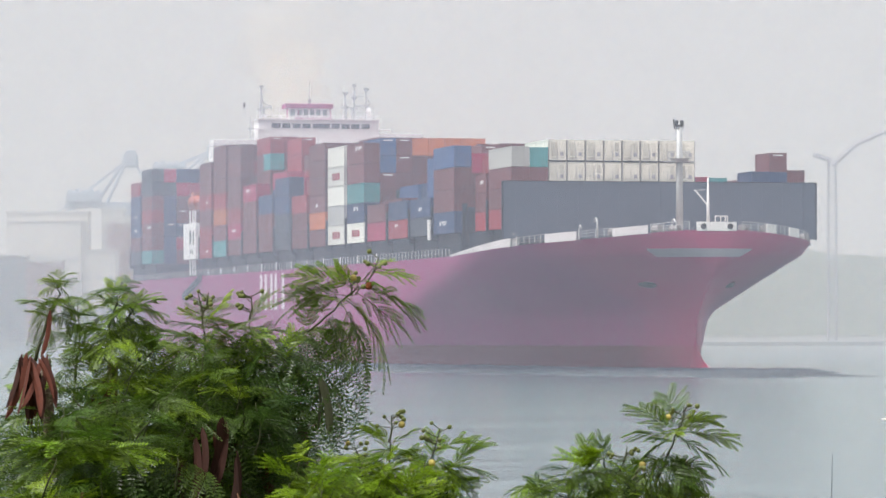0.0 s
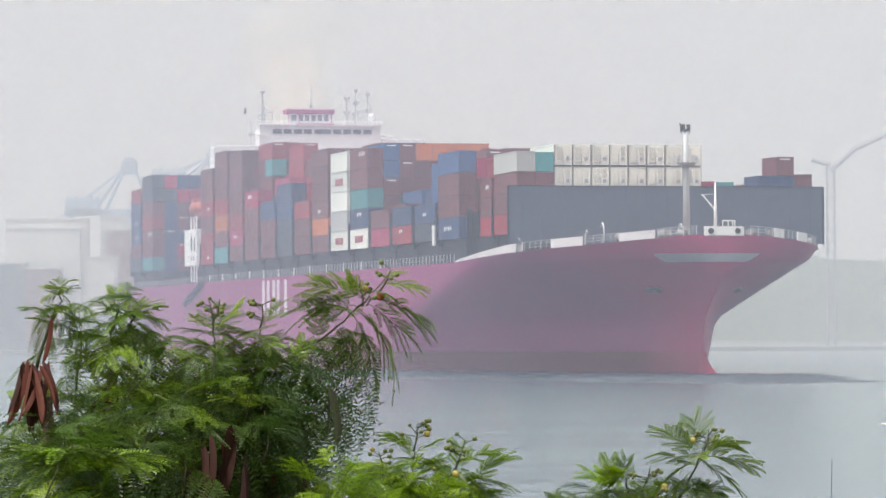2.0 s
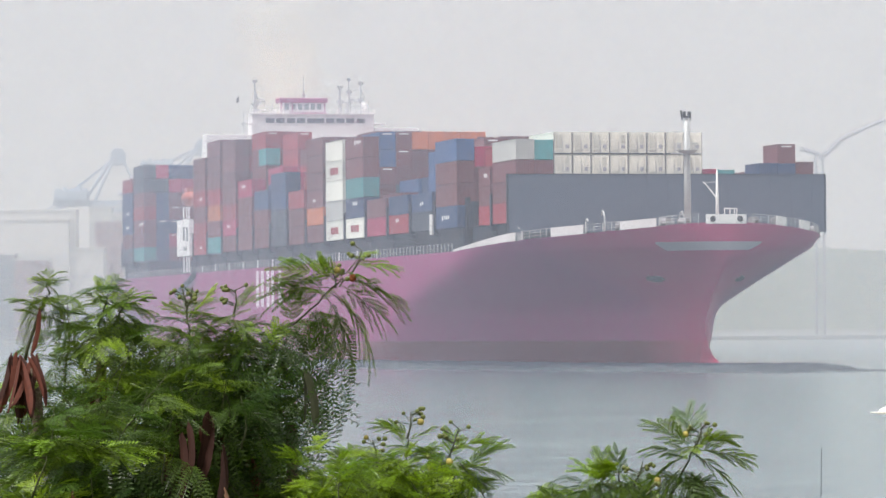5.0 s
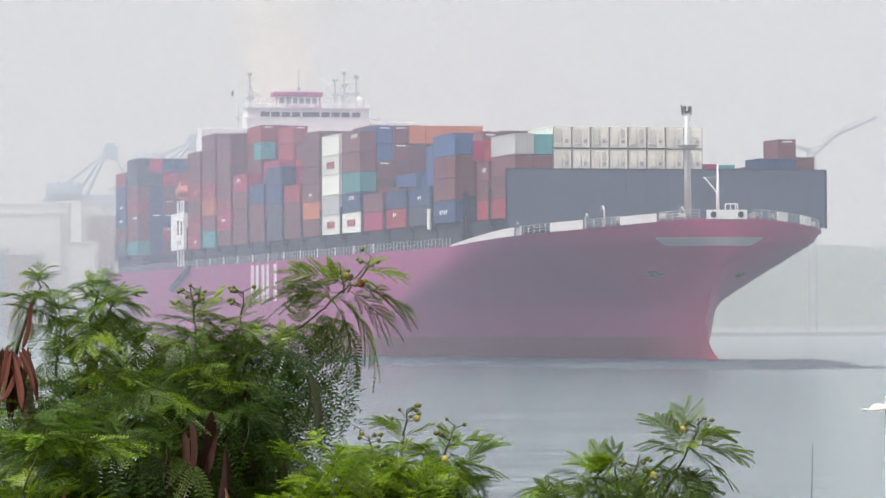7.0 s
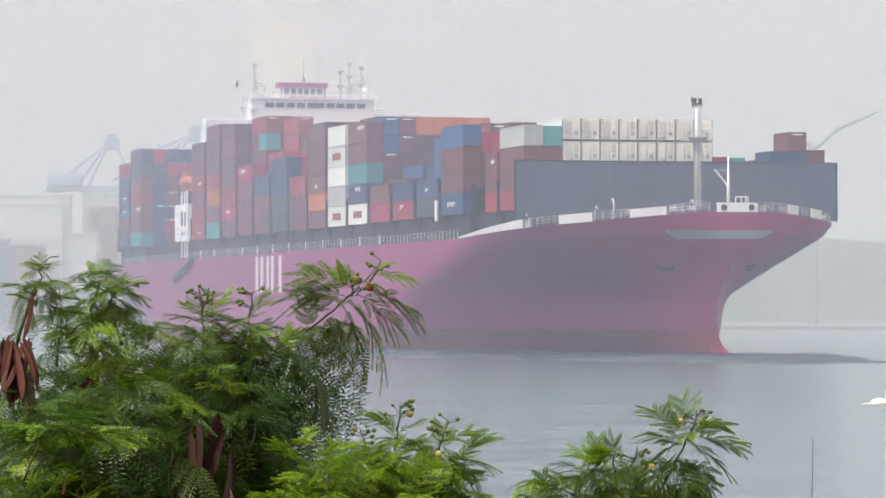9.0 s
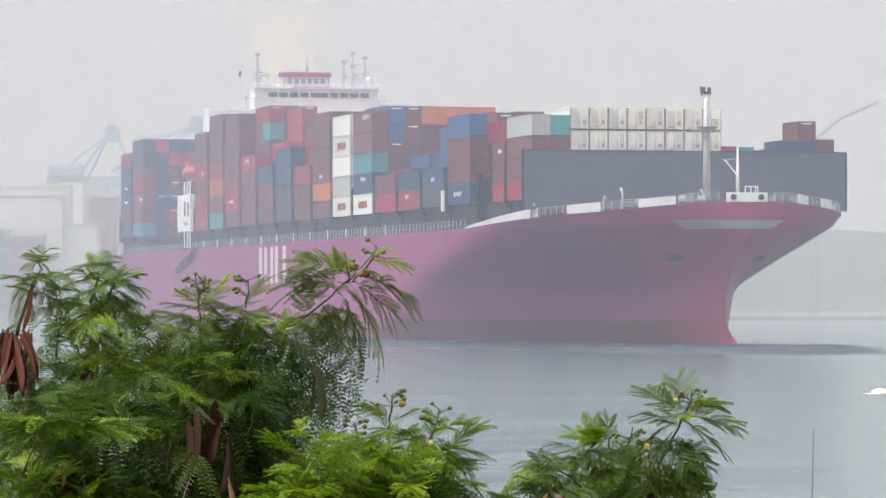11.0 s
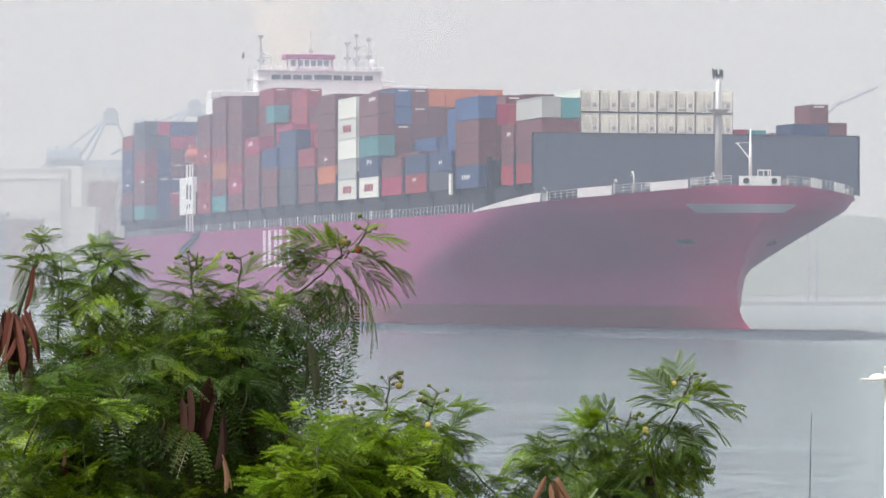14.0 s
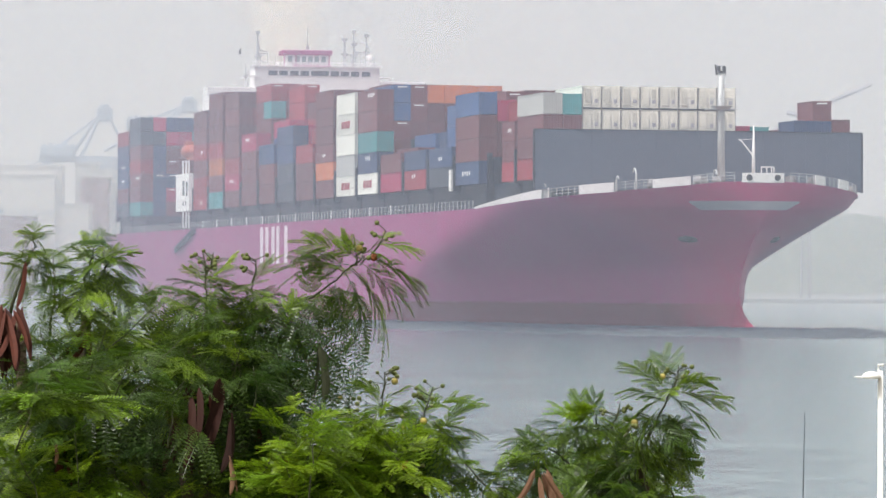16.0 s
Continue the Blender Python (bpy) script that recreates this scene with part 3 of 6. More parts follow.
    part("mast_light", bm, MAT["dark"], mast, "dark navigation lights")
    bm = bmesh.new()
    for z in np.arange(16.6, 30.5, 0.45):
        tube(bm, [(9.02, -0.22, z), (9.02, 0.22, z)], 0.025, 4)
    for y in (-0.22, 0.22):
        tube(bm, [(9.02, y, 16.3), (9.02, y, 30.6)], 0.03, 4)
    part("mast_ladder", bm, MAT["steel"], mast)
    # short white jackstaff with its stay
    bm = bmesh.new()
    tube(bm, [(20.9, 0, 16.4), (20.9, 0, 20.6), (20.9, 0, 23.9)], [0.24, 0.2, 0.07], 10)
    jack = part("jackstaff", bm, MAT["white"], ship, "white jackstaff", smooth=True)
    bm = bmesh.new()
    tube(bm, [(20.9, -0.1, 20.4), (20.6, -1.5, 22.2)], [0.10, 0.08], 6)
    box(bm, 20.5, 20.7, -1.75, -1.4, 22.15, 22.3)
    tube(bm, [(20.6, -1.5, 22.25), (20.9, 0, 22.35)], 0.025, 4)
    part("bracket", bm, MAT["white"], jack)
    bm = bmesh.new()
    for y in (0.8, 1.5, 2.1, 2.4):
        tube(bm, [(21.4, y, 16.5), (21.4, y, 19.0)], 0.07, 5)
    for z in (17.4, 18.2, 19.0):
        tube(bm, [(21.4, 0.8, z), (21.4, 2.4, z)], 0.07, 5)
    part("locker_frame", bm, MAT["white"], jack)
    for x, y, h, lean in ((-1.2, -20.0, 1.5, 1.6), (12.5, -14.6, 1.6, 1.2), (15.5, -13.0, 2.2, -1.4), (9.6, -1.4, 2.4, 1.8)):
        z = sheer(x) - 0.1
        bm = bmesh.new()
        tube(bm, [(x, y, z), (x, y, z + h), (x + lean * 0.25, y, z + h * 1.25), (x + lean * 0.6, y, z + h * 1.3), (x + lean, y, z + h * 1.05)], [0.14, 0.12, 0.11, 0.1, 0.08], 7)
        part("stores_davit", bm, MAT["steel"], ship, "bent grey davit", smooth=True)
    # grey band round the bow, anchor pockets
    bm = bmesh.new()
    cols = []
    for i in range(33):
        y = -8.3 + 13.1 * i / 32
        col = []
        low = 13.8 + 0.9 * max(0.0, (abs(y + 1.75) - 5.0) / 1.6)
        for z in (low, low + (14.85 - low) * 0.25, low + (14.85 - low) * 0.5, low + (14.85 - low) * 0.75, 14.85):
            lo, hi = -20.0, stem(z)
            for _ in range(40):
                mid = (lo + hi) / 2
                lo, hi = (mid, hi) if breadth(mid, z) > abs(y) else (lo, mid)
            col.append(bm.verts.new((lo + 0.06, y * 1.004, z)))
        cols.append(col)
    for i, (a, b) in enumerate(zip(cols, cols[1:])):
        for j in range(4):
            bm.faces.new((a[j], b[j], b[j + 1], a[j + 1]))
    bmesh.ops.recalc_face_normals(bm, faces=bm.faces[:])
    part("name_band", bm, MAT["band"], ship, "grey painted band round the bow")
    for side in (-1, 1):
        x, z = 12.2, 10.6
        y = breadth(x, z)
        bm = bmesh.new()
        ball(bm, (0, 0, 0), 1.15, 0.5, 14)
        for vtx in bm.verts:
            vtx.co.x *= 1.7
        hole = part("anchor_pocket", bm, MAT["coaming"], ship, "dark anchor pocket", smooth=True)
        hole.matrix_basis = pose(x, side * (y - 0.85), z, 0, 0, side * -28)
    # brand mark on the side as plain white bars
    for x0, x1 in ((-166.6, -164.2), (-162.4, -160.0), (-157.6, -155.2), (-153.8, -151.4), (-147.6, -145.2)):
        bm = bmesh.new()
        box(bm, x0, x1, -BEAM - 0.03, -BEAM + 0.2, 8.2, 14.2)
        part("hull_mark", bm, MAT["mark"], ship, "faded white painted bar")

    # short steep wavelets pushed out by the bow and running along the side, with a little foam
    # those along the side stand in for the hull's dark reflection
    rn_ = random.Random(8)
    ahead, across = Vector((0.972, -0.235)), Vector((0.235, 0.972))
    bm = bmesh.new()
    for n in range(2400):
        out = rn_.random()
        if n < 1950:
            x = rn_.uniform(-100, 23)
            c = Vector((x, -breadth(x, 0) if x < 15 else 0.0)) + ahead * (1 + 92 * out) + across * rn_.uniform(-3, 3)
        else:
            c = Vector((22, 0)) + across * 9.5 * rn_.random() ** 1.6 + ahead * (1 + 80 * out)
        long_, high, wide = rn_.uniform(1.2, 4.5), rn_.uniform(0.2, 0.5) * min(1, 0.15 + 5 * out) * (1 - 0.55 * out), rn_.uniform(0.4, 0.65)
        rows = []
        for i in range(9):
            k = -1 + i / 4
            row = []
            for e in range(5):
                q = -1 + e / 2
                p = c + across * k * long_ + ahead * (q * wide + 0.5 * noise.noise((c.x + k, c.y, 3.0)))
                row.append(bm.verts.new((p.x, p.y, high * (1 - k * k) * (0.5 + 0.5 * math.cos(math.pi * q)) + SEA - 0.01)))
            rows.append(row)
        for a, b in zip(rows, rows[1:]):
            for e in range(4):
                bm.faces.new((a[e], a[e + 1], b[e + 1], b[e]))
    bmesh.ops.recalc_face_normals(bm, faces=bm.faces[:])
    tagged(part("bow_wave", bm, MAT["wave"], ship, "dark broken wavelets round the bow, standing in for hull reflection", smooth=True), kind="stuff")
    for x0, y0, ang, ln in ((19.5, -2.6, -20, 2.4), (25.2, -0.5, 4, 0.9)):
        bm = bmesh.new()
        made = bmesh.ops.create_icosphere(bm, subdivisions=3, radius=1.0)["verts"]
        for vtx in made:
            q = vtx.co * (1 + 0.4 * noise.noise(vtx.co * 2.2 + Vector((x0, y0, 0))))
            vtx.co = Vector((q.x * ln * 0.5, q.y * 0.3, q.z * 0.10))
        foam = part("foam", bm, MAT["mark"], ship, "thin white foam at the waterline", smooth=True)
        foam.matrix_basis = pose(x0, y0, SEA + 0.1, 0, 0, ang)


build_bow()

# ---- containers in their bays ----
BASE = 18.0
LONG, WIDE, HIGH = 12.19, 2.44, 2.9


def container_mesh(colour, doors):
    bm = bmesh.new()
    h, w = LONG / 2, WIDE / 2
    box(bm, -h + 0.06, h - 0.06, -w + 0.05, w - 0.05, 0.06, HIGH - 0.04)
    for x in (-h, h - 0.16):
        for y in (-w, w - 0.16):
            box(bm, x, x + 0.16, y, y + 0.16, 0, HIGH)
    for y in (-w, w - 0.1):
        box(bm, -h + 0.16, h - 0.16, y, y + 0.1, 0.02, 0.17)
        box(bm, -h + 0.16, h - 0.16, y, y + 0.1, HIGH - 0.13, HIGH - 0.01)
    if doors:
        box(bm, h - 0.1, h - 0.01, -w + 0.16, w - 0.16, HIGH - 0.2, HIGH - 0.02)
        box(bm, h - 0.1, h - 0.01, -w + 0.16, w - 0.16, 0.02, 0.2)
        for y in (-0.8, -0.35, 0.35, 0.8):
            box(bm, h - 0.06, h + 0.0, y - 0.035, y + 0.035, 0.15, HIGH - 0.15)
        box(bm, h - 0.06, h - 0.02, -0.03, 0.03, 0.15, HIGH - 0.15)
    me = bpy.data.meshes.new("container")
    bm.to_mesh(me)
    bm.free()
    me.materials.append(BOX[colour])
    return me


CONTAINER = {c: container_mesh(c, c in "wgbnr") for c in BOX}
NAMES = {"w": "white", "f": "white refrigerated", "g": "grey", "b": "brown", "r": "red", "m": "magenta", "n": "navy", "u": "blue", "t": "teal", "o": "orange", "k": "dark grey"}
# each bay: aft end, starboard edge, rows, tops of the stacks from starboard to port (a stack's top repeats to the last row)
BAYS = {
    7: (-13.0, -20.0, 16, [28.7, 28.6] + [29.6] * 8 + [24.95, 24.85, 23.2, 25.7, 28.2, 25.9]),
    6: (-26.5, -20.0, 16, [25.7, 28.6, 28.6, 28.3, 27.2, 27.2, 28.0, 28.0, 27.0, 27.0, 25.6, 23.0, 23.0, 23.0, 25.0, 23.0]),
    5: (-39.6, -21.2, 17, [30.0, 28.9, 29.2, 28.6, 28.6, 28.0, 28.0, 28.0, 27.0, 27.0, 27.0, 26.0, 24.0]),
    4: (-53.9, -21.2, 17, [23.3, 29.2, 29.4, 30.8, 31.0, 31.0, 30.0, 29.0, 29.0, 28.0, 28.0, 26.0]),
    3: (-68.2, -21.2, 17, [23.4, 23.5, 26.2, 26.4, 29.0, 30.0, 31.0, 30.0, 29.0, 28.0]),
    2: (-82.6, -21.2, 17, [23.4, 24.2, 26.2, 26.4, 29.0, 30.0, 31.0, 31.0, 30.0, 28.0]),
    1: (-97.0, -21.2, 17, [33.0, 33.7, 33.7, 33.7, 33.7, 33.7, 33.7, 33.0, 32.0, 31.0]),
    0: (-111.3, -21.2, 17, [33.2, 33.6, 34.5, 34.5, 34.5, 34.5, 34.5, 34.5, 34.5, 33.0, 32.0]),
    -1: (-125.6, -21.2, 17, [34.3, 34.3, 34.3, 34.4, 34.4, 34.0]),
    -2: (-140.0, -21.2, 17, [26.6, 29.4, 34.6, 34.6, 34.5, 34.4]),
    -3: (-154.3, -21.2, 17, [30.0, 30.0, 34.0, 34.0, 35.0, 35.0]),
    -4: (-168.7, -21.2, 17, [27.6, 31.5, 37.2, 35.0, 35.0, 35.2]),
    -5: (-183.1, -21.2, 17, [29.9, 38.0, 38.0, 35.0, 35.5, 35.6]),
    -6: (-197.4, -21.2, 17, [37.3, 37.3, 37.3, 36.0]),
    -7: (-211.8, -21.2, 17, [37.9, 37.9, 37.4, 36.0]),
    -8: (-226.1, -21.2, 17, [35.4, 35.4, 36.0]),
    -12: (-292.4, -21.2, 17, [36.8, 36.8, 36.8, 36.8, 36.8, 36.0]),
    -13: (-306.2, -21.2, 17, [34.6, 34.6, 36.0]),
}
# colours bottom to top that can be told apart, by bay and row
COLOURS = {
    (7, 0): "rbbg", (7, 1): "bbbt", (7, 10): "bm", (7, 11): "bt", (7, 13): "bbn", (7, 14): "bbnb", (7, 15): "bbb",
    (6, 0): "rbb", (6, 1): "bbbr", (6, 2): "bbbb", (6, 3): "bbbb", (5, 0): "nbbu", (5, 1): "nbbm", (4, 0): "kn", (4, 1): "nuuu", (4, 2): "nbbb",
    (3, 0): "rn", (3, 1): "nn", (3, 2): "bbn", (3, 3): "bbnb", (2, 0): "mb", (2, 1): "mbb", (2, 2): "bbu", (1, 0): "wntbb", (1, 1): "nbbbuu", (1, 2): "bbkbbb", (1, 3): "bbbbbo", (1, 4): "bbkbbo", (1, 5): "bbnbbo", (1, 6): "bbnbno",
    (0, 0): "wgwww", (0, 1): "bbbbb", (0, 2): "bbbbbb", (0, 3): "bbbnnu", (0, 4): "bbnbbb", (0, 5): "bbbbbo", (0, 6): "bbkbbo", (0, 7): "bbnbno", (0, 8): "bbbbno",
    (-1, 0): "bobbbb", (-2, 0): "bbr", (-2, 1): "bbbr", (-3, 0): "kknn", (-3, 1): "kbbm", (-3, 2): "bbbmrb", (-4, 0): "bbn", (-4, 1): "bbrum", (-4, 2): "bbbbmrr",
    (-5, 0): "bbbm", (-5, 1): "bbbbbtr", (-5, 2): "bbbbmbr", (-6, 0): "bmrbbbb", (-6, 1): "bbbbbrb", (-7, 0): "tborbbb", (-7, 1): "bbbbrbb", (-8, 0): "rrbrbb", (-8, 1): "bbbbrb",
    (-12, 0): "tbbrbkk", (-12, 1): "nnnnnkm", (-12, 2): "bmnbbmn", (-12, 3): "bbbbbmn", (-12, 4): "bbbbbtn", (-12, 5): "bbbnnn", (-13, 0): "kbnnnr",
}
for row in range(2, 10):
    COLOURS[(7, row)] = "bbff"

# the end of a refrigerated box: dark gaps at its sides, a seam, fan grilles, a control panel, a sill
def fitting(name, x0, x1, parts_, mat):
    b = bmesh.new()
    for y0, y1, z0, z1 in parts_:
        box(b, LONG / 2 - x0, LONG / 2 + x1, y0, y1, z0, z1)
    me = bpy.data.meshes.new(name)
    b.to_mesh(me)
    b.free()
    me.materials.append(mat)
    return me


REEFER = [
    fitting("edge_gasket", 0.02, 0.03, [(-1.22, -1.14, 0.05, HIGH - 0.05)], MAT["winch"]), fitting("edge_gasket", 0.02, 0.03, [(1.14, 1.22, 0.05, HIGH - 0.05)], MAT["winch"]),
    fitting("fan_grille", 0.02, 0.025, [(-0.85, -0.12, 0.75, 2.5)], MAT["vent"]), fitting("fan_grille", 0.02, 0.025, [(0.3, 0.85, 1.4, 2.5)], MAT["vent"]),
    fitting("centre_seam", 0.02, 0.03, [(-0.03, 0.03, 0.2, 1.6)], MAT["band"]), fitting("control_panel", 0.02, 0.035, [(0.35, 0.8, 0.75, 1.25)], MAT["band"]),
    fitting("sill", 0.02, 0.03, [(-1.2, 1.2, 0.0, 0.16)], MAT["coaming"]), fitting("compressor_bay", 0.02, 0.028, [(-0.9, 0.05, 0.3, 0.62)], MAT["vent"]),
]

rnd = random.Random(11)
bay_top = {}
for k, (x, y0, rows, tops) in BAYS.items():
    for r in range(rows):
        bay_top[k, r] = tops[min(r, len(tops) - 1)]
hidden = {}
count = 0
for k, (x, y0, rows, tops) in BAYS.items():
    for r in range(rows):
        top = bay_top[k, r]
        n = max(1, round((top - BASE) / 2.85))
        tall = (top - BASE) / n
        ahead = bay_top.get((k + 1, r), 0 if k in (-8, -12) else 15.5)
        if k == 7:
            ahead = 24.0
        beside = min(bay_top.get((k, r - 1), 0), 99)
        spec = COLOURS.get((k, r), "")
        for t in range(n):
            c = spec[t] if t < len(spec) else rnd.choice("bbbbbbbbbbrnnkkbmb")
            z = BASE + t * tall
            seen = r == 0 or z + tall > ahead + 0.6 and (r < 9 or k >= 5) and (k != -8) or z > beside - 0.4 and r < 5
            if seen and count < 330:
                ob = new("container", CONTAINER[c])
                ob.parent = ship
                # twenty-foot boxes: the small stacks at the port end, and the starboard stack behind the breakwater
                at_, share = (0.6, 0.5) if k == 7 and r >= 10 else (0.75, 0.5) if (k, r) == (6, 0) else (0.5, 1.0)
                if (k, r, t) == (-5, 1, 5):
                    at_, share = 0.75, 0.5
                    aft = new("container", CONTAINER["b"])
                    aft.parent = ship
                    aft.matrix_basis = pose(x + LONG * 0.248, y0 + 2.5 * r + WIDE / 2, z) @ Matrix.Diagonal((0.49, 1, (tall - 0.03) / HIGH, 1))
                    tagged(aft, "brown corrugated steel shipping container")
                across_ = y0 + 2.5 * r + WIDE / 2 - rnd.uniform(0, 0.03) + (0.85 if k == 7 and r >= 12 else 0)
                ob.matrix_basis = pose(x + LONG * at_, across_, z) @ Matrix.Diagonal((share, 1, (tall - 0.03) / HIGH, 1))
                tagged(ob, NAMES[c] + " corrugated steel shipping container")
                count += 1
                if r == 0 and c in "rmbnu" and rnd.random() < 0.22 or k in (5, 4) and c == "n":
                    e, zz, nb = rnd.uniform(-3.5, 1.0), rnd.uniform(1.1, 2.2), rnd.randint(2, 4)
                    for j in range(nb):
                        bm = bmesh.new()
                        box(bm, e + 1.15 * j, e + 1.15 * j + 0.4, -WIDE / 2 - 0.02, -WIDE / 2 + 0.06, zz - 0.3 + 0.15 * (j % 2), zz + 0.3)
                        part("marking", bm, MAT["white"], ob, "white painted marking")
                if c in "rbnmu" and r > 0 and z + tall > ahead + 1 and rnd.random() < 0.3:
                    bm = bmesh.new()
                    box(bm, LONG / 2 - 0.08, LONG / 2 + 0.015, -0.7, 0.7, 2.45, 2.62)
                    part("marking", bm, MAT["white"], ob, "white painted marking")
                if c == "f":
                    for me_ in REEFER:
                        gk = new(me_.name.split(".")[0], me_)
                        gk.parent = ob
                if (k, r, t) in ((0, 0, 0), (0, 0, 3), (1, 0, 0)):
                    for j in range(3):
                        bm = bmesh.new()
                        box(bm, -2.6 + 1.9 * j, -1.2 + 1.9 * j, -WIDE / 2 - 0.02, -WIDE / 2 + 0.06, 0.9, 1.9)
                        part("marking", bm, BOX["r"], ob, "red painted marking")
            else:
                hidden.setdefault(c, []).append((x, y0 + 2.5 * r, z, tall))
for c, places in hidden.items():
    bm = bmesh.new()
    for x, y, z, tall in places:
        box(bm, x, x + LONG, y, y + WIDE, z, z + tall - 0.03)
    tagged(part("stacked_cargo", bm, BOX[c], ship, NAMES[c] + " containers deep in the stacks"), kind="stuff")

# coaming under the bays, lashing bridges between them
bm = bmesh.new()
box(bm, -307, -279, -20.4, 20.4, 14.5, BASE - 0.05)
box(bm, -227, -27.0, -20.4, 20.4, 14.5, BASE - 0.05)
box(bm, -27.0, -0.8, -19.2, 19.2, 14.5, BASE - 0.05)
part("hatch_coaming", bm, MAT["coaming"], ship, "dark hatch coaming along the deck")
post_bm = bmesh.new()
box(post_bm, -0.28, 0.28, 0.0, 0.7, 0, 4.4)
box(post_bm, -0.7, 0.7, 0.0, 0.7, -0.4, 0.1)
post_me = bpy.data.meshes.new("lashing_post")
post_bm.to_mesh(post_me)
post_bm.free()
post_me.materials.append(MAT["coaming"])
for k, (x, y0, rows, tops) in BAYS.items():
    for y in (y0 - 0.1, y0 + 2.5 * rows - 0.6):
        p_ = new("lashing_post", post_me)
        p_.parent = ship
        p_.location = (x - 1.05, y, 17.6)
    bm = bmesh.new()
    box(bm, x - 1.35, x - 0.75, y0 + 0.7, y0 + 2.5 * rows - 0.7, 14.6, 21.5)
    part("lashing_bridge", bm, MAT["coaming"], ship)
bm = bmesh.new()
tube(bm, [(-40.7, -21.55, 17.3), (-40.7, -21.55, 20.1)], 0.3, 8)
part("vent_pipe", bm, MAT["white"], ship, "white vent pipe")
# side rail: thin stanchions, rails, and taller white posts along the midship part
def upright(name, wide, high, mat):
    b = bmesh.new()
    box(b, -wide, wide, -0.05, 0.05, 0, high)
    me = bpy.data.meshes.new(name)
    b.to_mesh(me)
    b.free()
    me.materials.append(mat)
    return me


STANCHION, POST = upright("stanchion", 0.045, 1.2, MAT["steel"]), upright("rail_post", 0.13, 1.5, MAT["white"])
for side in (-1, 1):
    for i in range(130):
        x = -300 + 2.1 * i if i < 90 else -111 + 2.06 * (i - 90)
        s_ = new("stanchion", STANCHION)
        s_.parent = ship
        s_.location = (x, side * (breadth(x, 14.7) - 0.25), 14.7)
    for i in range(13):
        x = -230 + 12.8 * i
        s_ = new("rail_post", POST)
        s_.parent = ship
        s_.location = (x, side * (breadth(x, 14.7) - 0.18), 14.6)
    bm = bmesh.new()
    for h in (0.6, 1.18):
        tube(bm, [(x, side * (breadth(x, 14.7) - 0.25), 14.7 + h) for x in range(-300, -28, 8)], 0.022, 4)
    part("side_rail", bm, MAT["steel"], ship, "thin grey side rail")

# ---- deckhouse, wheelhouse and masts ----


def build_house():
    bm = bmesh.new()
    box(bm, -239, -228, -17.2, 17.2, 14.6, 39.2, 0.05)
    house = part("deckhouse", bm, MAT["white"], ship, "white deckhouse block")
    for lvl in range(7):
        z = 17.6 + 3.0 * lvl
        bm = bmesh.new()
        box(bm, -239.4, -227.7, -17.8, 17.8, z, z + 0.16)
        part("deck_ledge", bm, MAT["white"], house)
        for i in range(12):
            bm = bmesh.new()
            y = -15.4 + 2.8 * i
            box(bm, -228.05, -227.97, y - 0.45, y + 0.45, z + 1.1, z + 2.0)
            part("cabin_window", bm, MAT["glass"], house)
    # bridge deck with open wings
    bm = bmesh.new()
    box(bm, -231.5, -227.4, -18.4, 21.4, 38.9, 40.1, 0.06)
    box(bm, -231.5, -227.4, 13.2, 21.4, 40.1, 41.5, 0.06)
    box(bm, -238.5, -231.6, -16.0, 16.0, 39.2, 40.1)
    part("bridge_deck", bm, MAT["white"], house)
    bm = bmesh.new()
    box(bm, -229.0, -227.3, -10.8, -9.0, 42.0, 42.25, 0.03)
    box(bm, -229.0, -227.3, 13.0, 15.2, 42.0, 42.25, 0.03)
    part("wing_screen", bm, MAT["white"], house)
    bm = bmesh.new()
    box(bm, -231.8, -227.5, -9.9, 13.0, 40.1, 43.9, 0.08)
    bridge = part("wheelhouse", bm, MAT["white"], ship, "white wheelhouse with a row of dark windows")
    for y0, y1 in ((-7.40, -5.73), (-5.42, -3.85), (-3.44, -1.88), (-1.56, 0.00), (0.42, 3.65), (3.96, 5.52), (5.83, 7.40), (7.71, 9.27), (9.69, 11.25)):
        bm = bmesh.new()
        box(bm, -227.52, -227.42, y0, y1, 42.35, 43.2)
        part("bridge_window", bm, MAT["glass"], bridge, "dark bridge window")
    bm = bmesh.new()
    box(bm, -232.0, -227.2, -10.2, 13.2, 43.9, 44.02)
    part("bridge_roof", bm, MAT["white"], bridge)
    # rails on the roof
    bm = bmesh.new()
    for z in (44.2, 44.7):
        tube(bm, [(-227.3, -10.3, z), (-227.3, 13.3, z)], 0.05, 4)
    for i in range(14):
        tube(bm, [(-227.3, -10.3 + 1.815 * i, 43.8), (-227.3, -10.3 + 1.815 * i, 44.75)], 0.05, 4)
    part("roof_rail", bm, MAT["white"], bridge)
    # magenta-topped pilot house
    bm = bmesh.new()
    box(bm, -231.4, -228.6, -3.9, 4.2, 43.9, 46.2, 0.05)
    top = part("top_house", bm, MAT["white"], ship, "small white house with magenta roof and base")
    bm = bmesh.new()
    box(bm, -231.7, -228.2, -4.7, 4.5, 46.1, 47.0, 0.12)
    box(bm, -231.5, -228.5, -2.7, 4.3, 44.0, 44.4)
    part("magenta_trim", bm, MAT["pink"], top, "magenta roof band")
    for y in (-3.2, -1.9, -0.7, 0.5, 1.7, 2.9):
        bm = bmesh.new()
        box(bm, -228.62, -228.52, y - 0.4, y + 0.4, 44.7, 45.9)
        part("window", bm, MAT["pale_glass"], top)
    for y in (-4.3, 3.9, -2.2):
        bm = bmesh.new()
        tube(bm, [(-228.4, y, 43.8), (-228.4, y, 46.2)], 0.1, 5)
        part("roof_post", bm, MAT["pink"], top)

